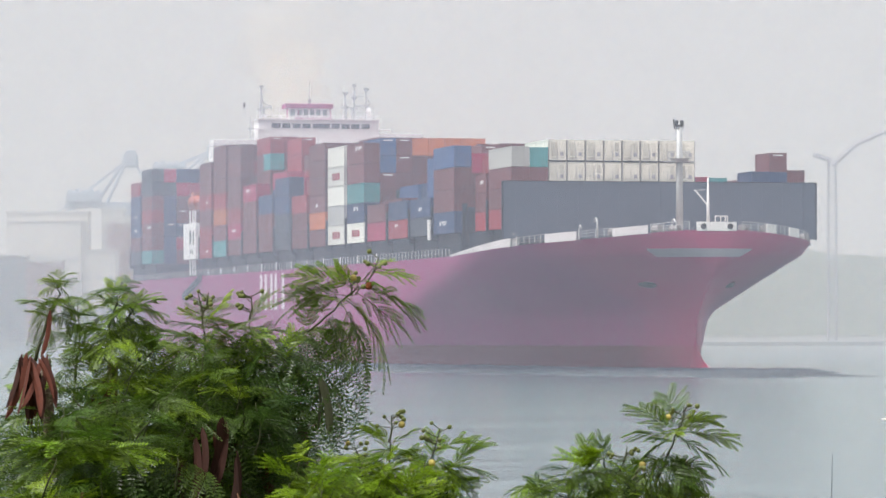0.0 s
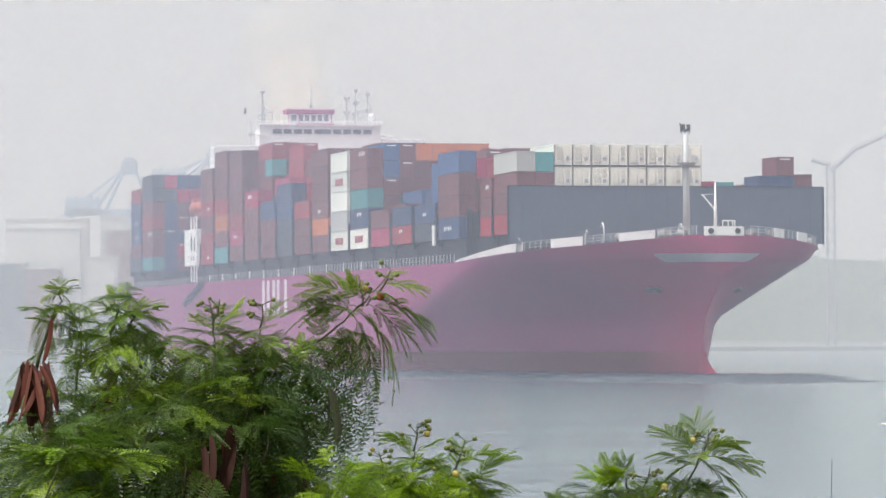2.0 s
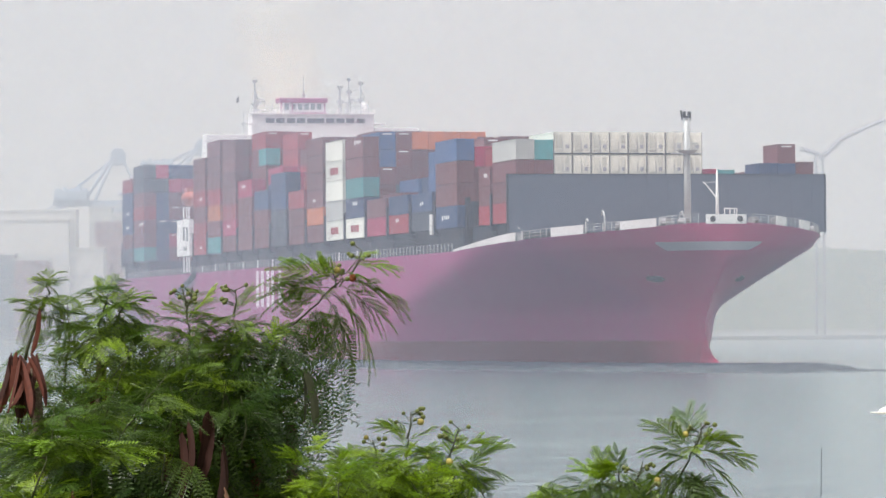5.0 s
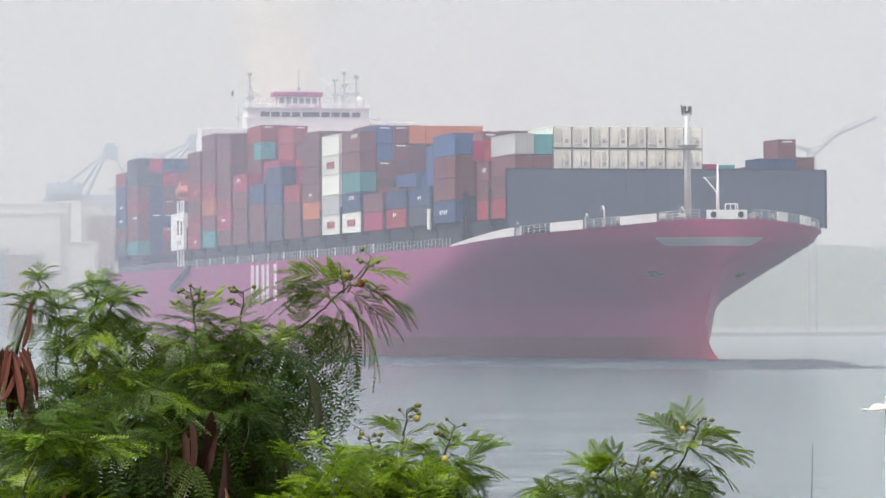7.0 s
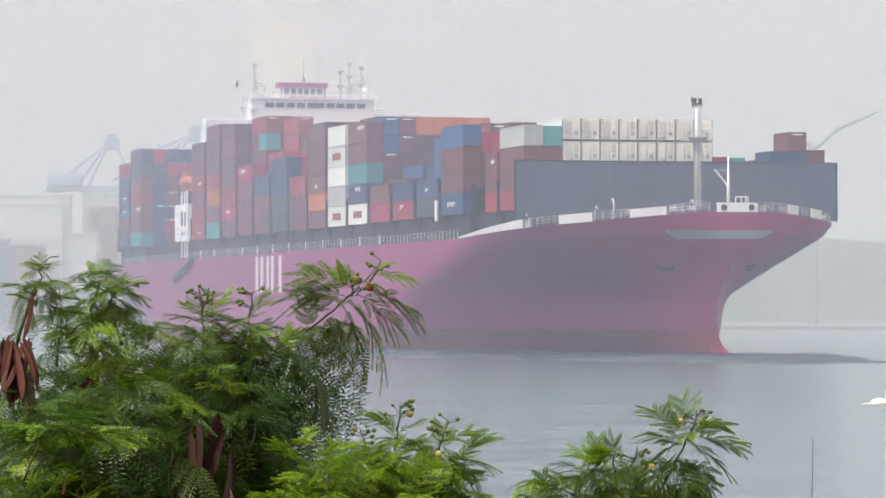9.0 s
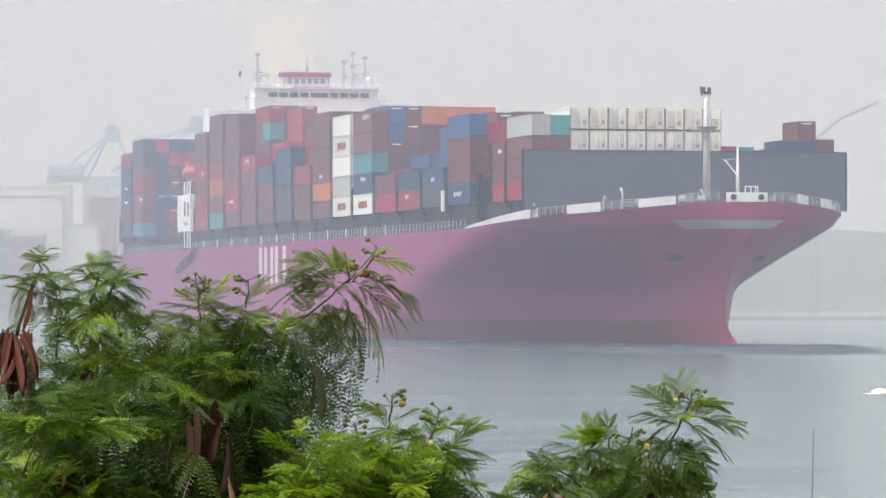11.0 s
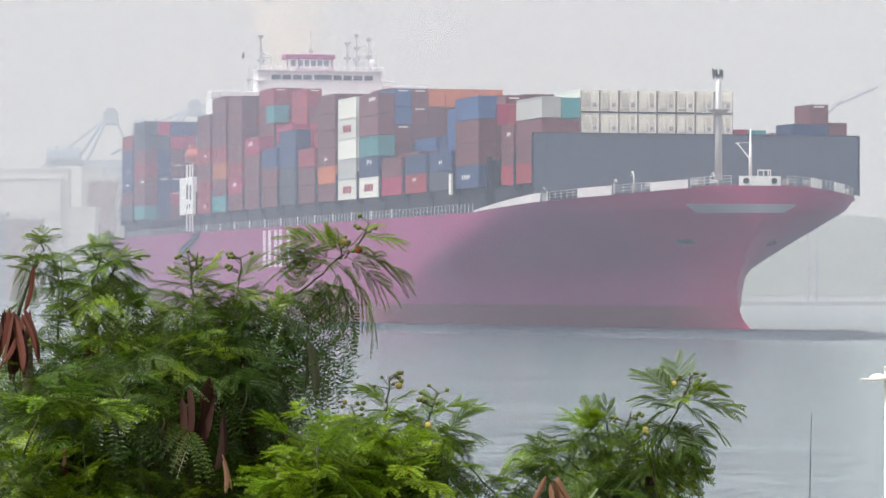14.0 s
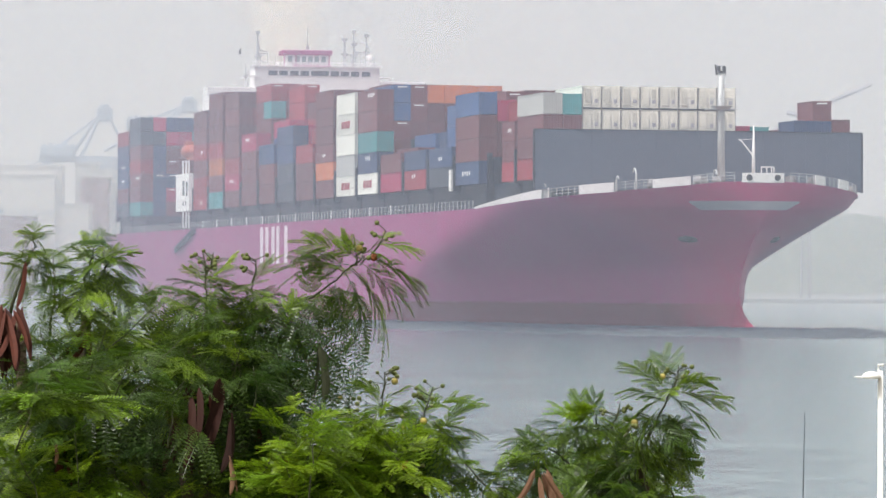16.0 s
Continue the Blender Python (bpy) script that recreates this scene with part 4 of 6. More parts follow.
    def mast(y, z0, z1, arms, r=0.13, name="radar_mast"):
        bm = bmesh.new()
        tube(bm, [(-230, y, z0), (-230, y, z1)], [r * 1.5, r * 0.6], 7)
        for z, w in arms:
            tube(bm, [(-230, y - w, z), (-230, y + w, z)], 0.1, 5)
            for e in (-w, w):
                box(bm, -230.2, -229.8, y + e - 0.18, y + e + 0.18, z, z + 0.5)
        part(name, bm, MAT["steel"], ship, "thin grey mast with crossarms and aerials")

    mast(-8.9, 43.8, 50.3, [(45.6, 0.5), (49.9, 0.25)], 0.22)
    mast(0.3, 46.9, 51.2, [(47.4, 0.2)], 0.09)
    mast(7.1, 43.8, 49.2, [(48.9, 0.35), (46.2, 0.5)], 0.26)
    mast(8.8, 43.8, 50.7, [(48.0, 0.35), (50.3, 0.2), (46.0, 0.5)], 0.16)
    mast(11.1, 43.8, 50.5, [(49.6, 0.3), (46.6, 0.4)], 0.14)
    mast(-11.0, 40.5, 44.6, [(42.0, 0.3)], 0.1)
    mast(12.6, 43.8, 46.6, [], 0.1)
    mast(-11.9, 40.1, 47.4, [], 0.022, "halyard")
    bm = bmesh.new()
    strip(bm, [(-229.9, -11.9, 46.3), (-229.9, -12.1, 46.2), (-230.0, -12.35, 46.0)], [(-229.9, -11.9, 47.3), (-229.9, -12.1, 47.15), (-230.0, -12.3, 46.9)], 0.06)
    part("signal_flag", bm, MAT["dark"], ship, "small dark signal flag")
    bm = bmesh.new()
    for z in (45.3, 46.9, 48.6):
        tube(bm, [(-230, 8.8, z), (-230, 11.1, z)], 0.07, 4)
    for z in (44.6, 45.6):
        tube(bm, [(-230, 8.2, z), (-230, 12.4, z)], 0.07, 4)
    for k_ in range(4):
        tube(bm, [(-230, 8.3 + 0.9 * k_, 43.8), (-230, 8.3 + 0.9 * k_, 46.6)], 0.06, 4)
    part("aerial_frame", bm, MAT["steel"], ship)
    bm = bmesh.new()
    for y in (-8.3, -7.0, -5.6):
        tube(bm, [(-230, y, 43.8), (-230, y, 46.6 - 0.2 * abs(y + 7))], 0.08, 5)
    for z in (44.9, 46.4):
        tube(bm, [(-230, -8.9, z), (-230, -7.0, z)], 0.1, 4)
    part("aerial_frame", bm, MAT["steel"], ship)
    bm = bmesh.new()
    for a, b in (((-8.9, 47.2), (-7.0, 46.6)), ((-8.9, 45.2), (-7.4, 46.4)), ((-8.9, 48.6), (-8.3, 46.8)), ((8.8, 46.9), (11.1, 46.3)), ((8.2, 43.9), (8.8, 46.3)), ((11.1, 48.6), (11.9, 47.2))):
        tube(bm, [(-230, *a), (-230, *b)], 0.09, 4)
    part("aerial_brace", bm, MAT["steel"], ship)
    for y, z in ((11.7, 45.7), (-5.2, 44.6)):
        bm = bmesh.new()
        ball(bm, (-230, y, z), 0.62 if y > 0 else 0.3, 1.05, 12)
        tube(bm, [(-230, y, 43.7), (-230, y, z)], 0.12, 5)
        part("satellite_dome", bm, MAT["white"], ship, "white radome", smooth=True)
    # side block with slots and ladders, lifeboat above it
    bm = bmesh.new()
    box(bm, -239.6, -226.9, -21.9, -17.4, 18.0, 24.7, 0.06)
    block = part("boat_station", bm, MAT["white"], ship, "white boat station block at the ship's side")
    for x0, x1, z0, z1 in ((-232.8, -231.2, 20.8, 23.4), (-229.4, -228.2, 20.6, 23.2), (-232.4, -231.6, 19.0, 19.7), (-230.2, -229.4, 19.0, 19.8)):
        bm = bmesh.new()
        box(bm, x0, x1, -21.96, -21.8, z0, z1)
        part("slot", bm, MAT["glass"], block)
    for x in (-233.5, -230.5, -228.0):
        bm = bmesh.new()
        tube(bm, [(x, -21.7, 15.0), (x, -21.7, 27.0)], 0.16, 5)
        part("davit_post", bm, MAT["white"], block)
    bm = bmesh.new()
    ball(bm, (0, 0, 0), 1.5, 0.95, 16)
    for vtx in bm.verts:
        vtx.co.x *= 2.6
    boat = part("lifeboat", bm, MAT["orange"], ship, "closed orange lifeboat in its davits", smooth=True)
    boat.location = (-233, -20.6, 28.6)
    bm = bmesh.new()
    box(bm, -1.2, 1.6, -0.8, 0.8, 1.0, 1.9, 0.1)
    part("canopy", bm, MAT["orange"], boat)
    # funnel casing further aft
    bm = bmesh.new()
    box(bm, -264, -254, -7, 9, 14.6, 38.0, 0.1)
    funnel = part("funnel_casing", bm, MAT["pink"], ship, "magenta funnel casing")
    bm = bmesh.new()
    for y in (-2, 1, 4):
        tube(bm, [(-259, y, 37.5), (-259.6, y, 41.0)], 0.7, 10)
    part("exhaust_pipe", bm, MAT["dark"], funnel)


build_house()

# stowed accommodation ladder, slanting up the starboard side
bm = bmesh.new()
for up in (0.0, 1.0):
    tube(bm, [(-241, -BEAM - 0.3, 10.6 + up), (-223, -BEAM - 0.3, 13.9 + up)], 0.22, 4)
for k in range(13):
    x = -241 + 1.5 * k
    box(bm, x - 0.3, x + 0.3, -BEAM - 0.55, -BEAM + 0.05, 10.6 + 0.275 * k, 11.7 + 0.275 * k)
part("accommodation_ladder", bm, MAT["coaming"], ship, "dark stowed accommodation ladder")

# ---- far harbour: quay cranes, a white ship's house with cargo, sheds ----


def quay_crane(x, y, paint, name="quay_crane", side=-1, apex=72.0, deck=50.0):
    """A gantry crane: four legs, a portal, a high girder with its machinery, and a steep A-frame carrying the stays."""
    crane = tagged(new(name), "tall gantry quay crane standing faint in the haze", "crane", "cranes on the far quay")
    crane.location = (x, y, 0.9)
    deck, apex = deck - 0.9, apex - 0.9
    for lx in (-8, 8):
        for ly in (-8, 8):
            bm = bmesh.new()
            tube(bm, [(lx, ly, 0), (lx * 0.9, ly, deck)], [1.2, 1.1], 4)
            part("leg", bm, paint, crane)
    bm = bmesh.new()
    for z in (14, deck - 2):
        for ly in (-8, 8):
            box(bm, -8.5, 8.5, ly - 0.8, ly + 0.8, z, z + 1.8)
        for lx in (-8, 8):
            box(bm, lx - 0.8, lx + 0.8, -8, 8, z, z + 1.6)
    part("portal_beam", bm, paint, crane)
    bm = bmesh.new()
    for ly in (-3, 3):
        box(bm, -24, 11, ly - 0.6, ly + 0.6, deck + 0.5, deck + 2.6)
    for k in range(7):
        box(bm, -24 + 5.5 * k, -23.4 + 5.5 * k, -3, 3, deck + 1, deck + 2)
    part("girder", bm, paint, crane)
    bm = bmesh.new()
    for ly in (-3, 3):
        tube(bm, [(side * 20, ly, deck + 1), (side * 32, ly, deck - 6)], [0.7, 0.5], 4)
    part("boom", bm, paint, crane)
    bm = bmesh.new()
    for ly in (-4, 4):
        for lx in (-13, -9, 9):
            tube(bm, [(lx, ly, deck + 2), (lx * 0.12, ly * 0.4, apex - 3)], [0.4, 0.45], 4)
    box(bm, -3, 3, -2, 2, apex - 6.5, apex - 1, 0.8)
    box(bm, -1.8, 1.8, -1.6, 1.6, apex - 1.2, apex, 0.3)
    for ly in (-2.2, 2.2):
        tube(bm, [(-2.4, ly, apex - 1.5), (2.4, ly, apex - 1.5)], 0.3, 4)
    part("apex_tower", bm, paint, crane)
    for tx, tz in ((side * 27, deck - 1), (side * 18, deck + 5), (-side * 10, deck + 3)):
        bm = bmesh.new()
        for ly in (-2, 2):
            tube(bm, [(0, ly, apex - 2.6), (tx, ly, tz)], 0.22, 4)
        part("stay", bm, paint, crane)
    bm = bmesh.new()
    box(bm, -23.5, -11, -5, 5, deck + 2.6, deck + 6.4, 0.3)
    for k in range(5):
        box(bm, -23 + 2.6 * k, -21.6 + 2.6 * k, -4, 4, deck + 6.4, deck + 7.2 + 0.5 * (k % 2), 0.1)
    part("machinery_house", bm, paint, crane, "pale blue machinery house")
    bm = bmesh.new()
    box(bm, -8, -3, -3.5, 3.5, deck - 6, deck - 1.5, 0.2)
    part("driver_cabin", bm, paint, crane)
    return crane


quay_crane(-117.5, 1500, MAT["crane"])
quay_crane(-88.5, 1540, MAT["crane"], apex=77, deck=62)


def block(name, x0, x1, y0, y1, z1, mat, label, category, floors=0, cols=0):
    b = tagged(new(name), label, category)
    b.location = ((x0 + x1) / 2, y0, 0.9)
    w = (x1 - x0) / 2
    bm = bmesh.new()
    box(bm, -w, w, 0, y1 - y0, 0, z1, 0.15)
    part("wall", bm, mat, b)
    bm = bmesh.new()
    box(bm, -w - 0.4, w + 0.4, -0.4, y1 - y0 + 0.4, z1, z1 + 0.7)
    part("roof", bm, MAT["block"], b)
    me = None
    for f in range(floors):
        for c in range(cols):
            if me is None:
                bm = bmesh.new()
                box(bm, -w / cols * 0.55, w / cols * 0.55, -0.15, 0.1, 0, 1.3)
                me = part("window", bm, MAT["far_window"], b)
                win = me
            else:
                win = new("window", me.data)
                win.parent = b
            win.location = (-w + (c + 0.5) * 2 * w / cols, 0, 2.0 + f * (z1 - 2) / floors)


block("white_ship_house", -156, -130.5, 1440, 1460, 43.0, MAT["block"], "white superstructure of a moored ship in the haze", "ship", 3, 9)
block("white_ship_house", -130.5, -118.5, 1442, 1458, 32.5, MAT["block"], "lower white superstructure step with decks", "ship", 3, 3)
block("white_ship_house", -157.5, -128.2, 1443, 1456, 46.2, MAT["block"], "white wheelhouse level of a moored ship", "ship", 1, 10)
for x0, x1, y, z1, c in ((-175, -148.5, 1425, 30.5, "k"), (-148.5, -136, 1425, 28.5, "b"), (-117, -108, 1465, 38, "g"), (-108, -100, 1465, 41, "n"), (-126, -118, 1472, 48, "g"), (-118, -110, 1474, 45.5, "g"), (-110, -100, 1472, 48.5, "k"), (-123, -113, 1462, 43, "b"), (-134, -117, 1425, 12, "k")):
    block("stacked_cargo", x0, x1, y, y + 12, z1, BOX[c], "stacks of containers on the moored ship", "containers")
luff = tagged(new("harbour_crane"), "slender luffing crane with raised jib in the haze", "crane", "cranes on the far quay")
luff.location = (141, 1480, 0.9)
bm = bmesh.new()
for dx in (-1.6, 1.6):
    for dy in (-1.6, 1.6):
        tube(bm, [(dx, dy, 0), (dx * 0.8, dy * 0.8, 66)], 0.4, 4)
for k in range(16):
    s = 1 if k % 2 else -1
    tube(bm, [(-1.6 * s, -1.6, 4 * k), (1.6 * s, -1.6, 4 * k + 4)], 0.22, 4)
part("tower", bm, MAT["crane2"], luff)
bm = bmesh.new()
tube(bm, [(0, 0, 64), (9, 0, 72), (24, 0, 78.5)], [0.9, 0.9, 0.8], 4)
tube(bm, [(0, 0, 66), (-7, 0, 68)], 0.9, 4)
part("jib", bm, MAT["crane2"], luff)

# ---- smoke rising from the funnel, moving with the ship's own draught ----
smoke_paint = mist_material("thin_brown_smoke", 0.07, (0.98, 0.88, 0.70))
rnd = random.Random(21)
bm = bmesh.new()
for i in range(6):
    k = i / 5
    m = pose(-258 - 8 * k, 3 + rnd.uniform(-2.5, 2.5) * (0.5 + k), 43 + 20 * k, 0, 0, 40 * i) @ Matrix.Diagonal((6 + 3 * k, 5.5 + 4 * k, 7.0, 1))
    made = bmesh.ops.create_icosphere(bm, subdivisions=3, radius=1.0)["verts"]
    for vtx in made:
        vtx.co = m @ (vtx.co * (1 + 0.4 * noise.noise(vtx.co * 1.4 + Vector((i * 3.1, 0, 0)))))
smoke = tagged(part("smoke", bm, smoke_paint, ship, "thin yellow-brown funnel smoke", smooth=True), kind="stuff")
smoke.visible_shadow = False

# ---- lamp and thin pole on the near quay ----
lamp = tagged(new("street_lamp"), "white lamp post with a domed head on the quay", "lamp")
lamp.location = (6.26, 55, 0.75)
bm = bmesh.new()
tube(bm, [(0, 0, 0), (0, 0, 0.3), (0, 0, 0.32), (0, 0, 2.66)], [0.06, 0.06, 0.04, 0.035], 12)
part("post", bm, MAT["lamp"], lamp, "pale post", smooth=True)
bm = bmesh.new()
ball(bm, (-0.12, 0, 2.58), 0.13, 0.55, 14)
bmesh.ops.bisect_plane(bm, geom=bm.verts[:] + bm.edges[:] + bm.faces[:], plane_co=(0, 0, 2.555), plane_no=(0, 0, -1), clear_outer=True)
bmesh.ops.holes_fill(bm, edges=bm.edges[:])
part("shade", bm, MAT["lamp"], lamp, "white domed shade", smooth=True)
bm = bmesh.new()
tube(bm, [(-0.2, 0, 2.57), (-0.36, 0, 2.575)], [0.02, 0.008], 6)
tube(bm, [(-0.03, 0, 2.66), (-0.03, 0, 2.74), (0.04, 0, 2.74)], 0.02, 6)
part("bracket", bm, MAT["lamp"], lamp)
pole = tagged(new("thin_pole"), "thin dark pole standing on the quay", "pole")
pole.location = (5.2, 55, 0.75)
bm = bmesh.new()
tube(bm, [(0, 0, 0), (0.01, 0, 1.1), (0.03, 0, 2.1)], [0.010, 0.007, 0.004], 6)
part("shaft", bm, MAT["coaming"], pole)
bm = bmesh.new()
box(bm, -0.06, 0.06, -0.06, 0.06, 0, 0.05, 0.01)
part("foot", bm, MAT["steel"], pole)

# ---- the leadtrees in front ----


def leaf_mesh(seed, pairs, length, droop, mat, hang=0.0, reach=0.0105, step=0.0055, wide=0.0027):
    """A twice-feathered leaf along +X: a rachis, paired pinnae, and rows of narrow leaflets."""
    rn = random.Random(seed)
    vs, fs = [], []

    def quad(a, b, c, d):
        i = len(vs)
        vs.extend((a, b, c, d))
        fs.append((i, i + 1, i + 2, i + 3))

    def spine(s):
        return Vector((length * s * (1 - 0.25 * droop * s), 0.012 * math.sin(3 * s + seed) * s, -droop * length * s * s * 0.8))

    def rib(points, w):
        for a, b in zip(points, points[1:]):
            d = (b - a).normalized()
            n = d.cross(Vector((0, 0, 1))).normalized() * w
            m = Vector((0, 0, w))
            quad(a - n, a + n, b + n, b - n)
            quad(a - m, a + m, b + m, b - m)

    rib([spine(k / 8) for k in range(9)], 0.0009)
    for i in range(pairs):
        s = 0.2 + 0.8 * i / (pairs - 1)
        at = spine(s)
        along = (spine(min(1, s + 0.02)) - spine(s - 0.02)).normalized()
        for side in (-1, 1):
            if rn.random() < 0.05:
                continue
            ang = radians(68 - 34 * s + rn.uniform(-9, 9))
            across = Vector((0, 0, 1)).cross(along).normalized() * side
            d0 = along * math.cos(ang) + across * math.sin(ang) + Vector((0, 0, rn.uniform(-0.1, 0.28)))
            d0.normalize()
            pl = length * 0.52 * (0.72 + 0.45 * math.sin(math.pi * min(1, s * 0.9))) * rn.uniform(0.88, 1.1)
            sag = rn.uniform(0.05, 0.25) + droop * 0.25 + hang * rn.uniform(0.7, 1.2)

            def pin(u):
                return at + d0 * pl * u + Vector((0, 0, -sag * pl * u * u)) + along * (0.12 * pl * u * u)

            rib([pin(k / 5) for k in range(6)], 0.0006)
            n = max(7, int(pl / step))
            fold = rn.uniform(-0.25, 0.45)
            for j in range(n):
                u = (j + 0.7) / n
                p = pin(u)
                d = (pin(min(1, u + 0.03)) - pin(u - 0.03)).normalized()
                nrm = d.cross(across).normalized()
                if nrm.z < 0:
                    nrm = -nrm
                lat = nrm.cross(d).normalized()
                ll = reach * (0.55 + 0.55 * math.sin(math.pi * (0.12 + 0.78 * u))) * rn.uniform(0.85, 1.1)
                for e in (-1, 1):
                    q = (lat * e * 0.9 + d * 0.42 + nrm * (fold + rn.uniform(-0.12, 0.12))).normalized()
                    w = d * wide
                    quad(p, p + q * ll * 0.45 + w, p + q * ll, p + q * ll * 0.45 - w * 0.8)
    me = bpy.data.meshes.new("leaf")
    me.from_pydata(vs, [], fs)
    me.materials.append(mat)
    return me


PAIRS, REACH, DROOP, HANG = (6, 7, 8, 7, 6, 8, 7, 9), (0.12, 0.14, 0.155, 0.13, 0.11, 0.16, 0.14, 0.17), (0.15, 0.3, 0.5, 0.2, 0.4, 0.6, 0.35, 0.8), (0.05, 0.2, 0.4, 0.1, 0.3, 0.5, 0.15, 0.35)
LEAVES = [leaf_mesh(i, PAIRS[i], REACH[i], DROOP[i], MAT["leaf"], HANG[i], 0.0135, 0.0056, 0.0030) for i in range(8)]
DEEP = [leaf_mesh(40 + i, PAIRS[i], REACH[i], DROOP[i], MAT["deep_shade_leaf"], HANG[i] * 1.6, 0.0165, 0.0068, 0.0027) for i in range(8)]
FAN = [leaf_mesh(60 + i, (5, 6, 5, 7)[i], (0.072, 0.088, 0.066, 0.098)[i], (0.05, 0.15, 0.3, 0.25)[i], MAT["leaf"], 0.02, 0.0085, 0.0048, 0.0030) for i in range(4)]
COMB = [leaf_mesh(80 + i, (4, 5, 4, 5)[i], (0.17, 0.19, 0.15, 0.18)[i], (0.5, 0.7, 0.4, 0.6)[i], MAT["deep_shade_leaf"], (0.5, 0.7, 0.4, 0.6)[i], 0.0165, 0.0069, 0.0025) for i in range(4)]
YOUNG = [leaf_mesh(20 + i, (6, 7, 5, 7)[i], (0.10, 0.12, 0.085, 0.13)[i], (0.1, 0.25, 0.1, 0.35)[i], MAT["young"], 0.05, 0.0125, 0.0053, 0.0032) for i in range(4)]
pb = bmesh.new()
for i in range(9):
    k = i / 8
    w = 0.0085 * min(1, 6 * k + 0.15) * min(1, 5 * (1 - k) + 0.1)
    ring = [pb.verts.new((0.012 * math.sin(2.5 * k) + a * w, b * 0.002, -0.125 * k)) for a, b in ((-1, 0), (0, -1), (1, 0), (0, 1))]
    if i:
        for j in range(4):
            pb.faces.new((last[j], last[(j + 1) % 4], ring[(j + 1) % 4], ring[j]))
    last = ring
POD = bpy.data.meshes.new("seed_pod")
pb.to_mesh(POD)
pb.free()
POD.materials.append(MAT["pod"])
GREEN_POD = POD.copy()
GREEN_POD.materials.clear()
GREEN_POD.materials.append(MAT["green_pod"])
OLD_POD = POD.copy()
OLD_POD.materials.clear()
OLD_POD.materials.append(MAT["old_pod"])
DRY_POD = POD.copy()
DRY_POD.materials.clear()
DRY_POD.materials.append(MAT["dry_pod"])


def head_mesh(r, mat, lumps):
    b = bmesh.new()
    bmesh.ops.create_icosphere(b, subdivisions=3, radius=r)
    for vtx in b.verts:
        vtx.co *= 1 + lumps * noise.noise(vtx.co * 900)
    me = bpy.data.meshes.new("flower_head")
    for f in b.faces:
        f.smooth = True
    b.to_mesh(me)
    b.free()
    me.materials.append(mat)
    return me


BUD, FLOWER, WITHERED = head_mesh(0.0046, MAT["bud"], 0.12), head_mesh(0.0060, MAT["flower"], 0.25), head_mesh(0.0064, MAT["rust_flower"], 0.4)


def leaf_at(bough, origin, place, heading, roll, me, size):
    ob = new("leaf", me)
    ob.parent = bough
    d = heading.normalized()
    up = Vector((0, 0, 1)) if abs(d.z) < 0.92 else Vector((0, -1, 0))
    side = up.cross(d).normalized()
    top = d.cross(side)
    m = Matrix((d, side, top)).transposed().to_4x4()
    ob.matrix_basis = Matrix.Translation(Vector(place) - origin) @ m @ pose(0, 0, 0, roll, 0, 0) @ Matrix.Diagonal((size, size, size, 1))
    return ob


def sprig(bm, bough, origin, path, leaves, rn, young=0.2, size=1.0, start=0.25, spread=1.0, droop=0.0, r0=0.003, deep=0.35, fan=0.0):
    """A leafy shoot: a tapering twig with leaves spiralling up it, shorter towards the tip."""
    pts = [Vector(p) for p in path]
    dense = []
    for a, b in zip(pts, pts[1:]):
        dense += [a.lerp(b, k / 4) for k in range(4)]
    dense.append(pts[-1])
    for i, p in enumerate(dense[1:-1]):
        dense[i + 1] = p + Vector((rn.uniform(-1, 1), rn.uniform(-1, 1), rn.uniform(-1, 1))) * 0.003
    tw = bmesh.new()
    tube(tw, [p - origin for p in dense], [r0 * (1 - 0.75 * i / (len(dense) - 1)) for i in range(len(dense))], 5)
    part("twig", tw, MAT["twig"], bough, smooth=True)
    turn = rn.uniform(0, 6.28)
    for i in range(leaves):
        k = start + (1 - start) * (i + 0.5) / leaves
        f = k * (len(dense) - 1)
        j = min(int(f), len(dense) - 2)
        p = dense[j].lerp(dense[j + 1], f - j)
        d = (dense[j + 1] - dense[j]).normalized()
        turn += 2.4 + rn.uniform(-0.3, 0.3)
        a = d.cross(Vector((0.3, 1, 0.1))).normalized()
        b = d.cross(a)
        out = a * math.cos(turn) + b * math.sin(turn)
        out.y *= 0.8
        h = d * (0.22 + 0.45 * k) + out * spread + Vector((0, 0, 0.04 - droop))
        pick = rn.random()
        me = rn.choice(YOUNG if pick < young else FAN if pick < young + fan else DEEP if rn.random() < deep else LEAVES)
        leaf_at(bough, origin, p, h, rn.uniform(-25, 25), me, size * rn.uniform(0.75, 1.1) * (1.1 - 0.48 * k))


def cluster(bm, bough, origin, base, tip, rn, buds=8, flowers=1, mesh=None):
    """Round heads on short stalks round the end of a shoot."""
    base, tip = Vector(base), Vector(tip)
    bm = bmesh.new()
    tube(bm, [base - origin, (base + tip) / 2 - origin + Vector((0.004, 0, 0)), tip - origin], [0.0022, 0.0018, 0.001], 5)
    for i in range(buds + flowers):
        k = rn.uniform(0.35, 1.0)
        p = base.lerp(tip, k)
        q = p + Vector((rn.choice((-1, 1)) * rn.uniform(0.010, 0.028), rn.uniform(-0.02, 0.015), rn.uniform(0.002, 0.016)))
        tube(bm, [p - origin, q - origin], 0.0009, 4)
        ob = new("flower_head", BUD if i < buds else (mesh or FLOWER))
        ob.parent = bough
        s = rn.uniform(0.75, 1.15)
        ob.matrix_basis = Matrix.Translation(q - origin) @ Matrix.Diagonal((s, s, s, 1))
    part("flower_stalk", bm, MAT["twig"], bough)


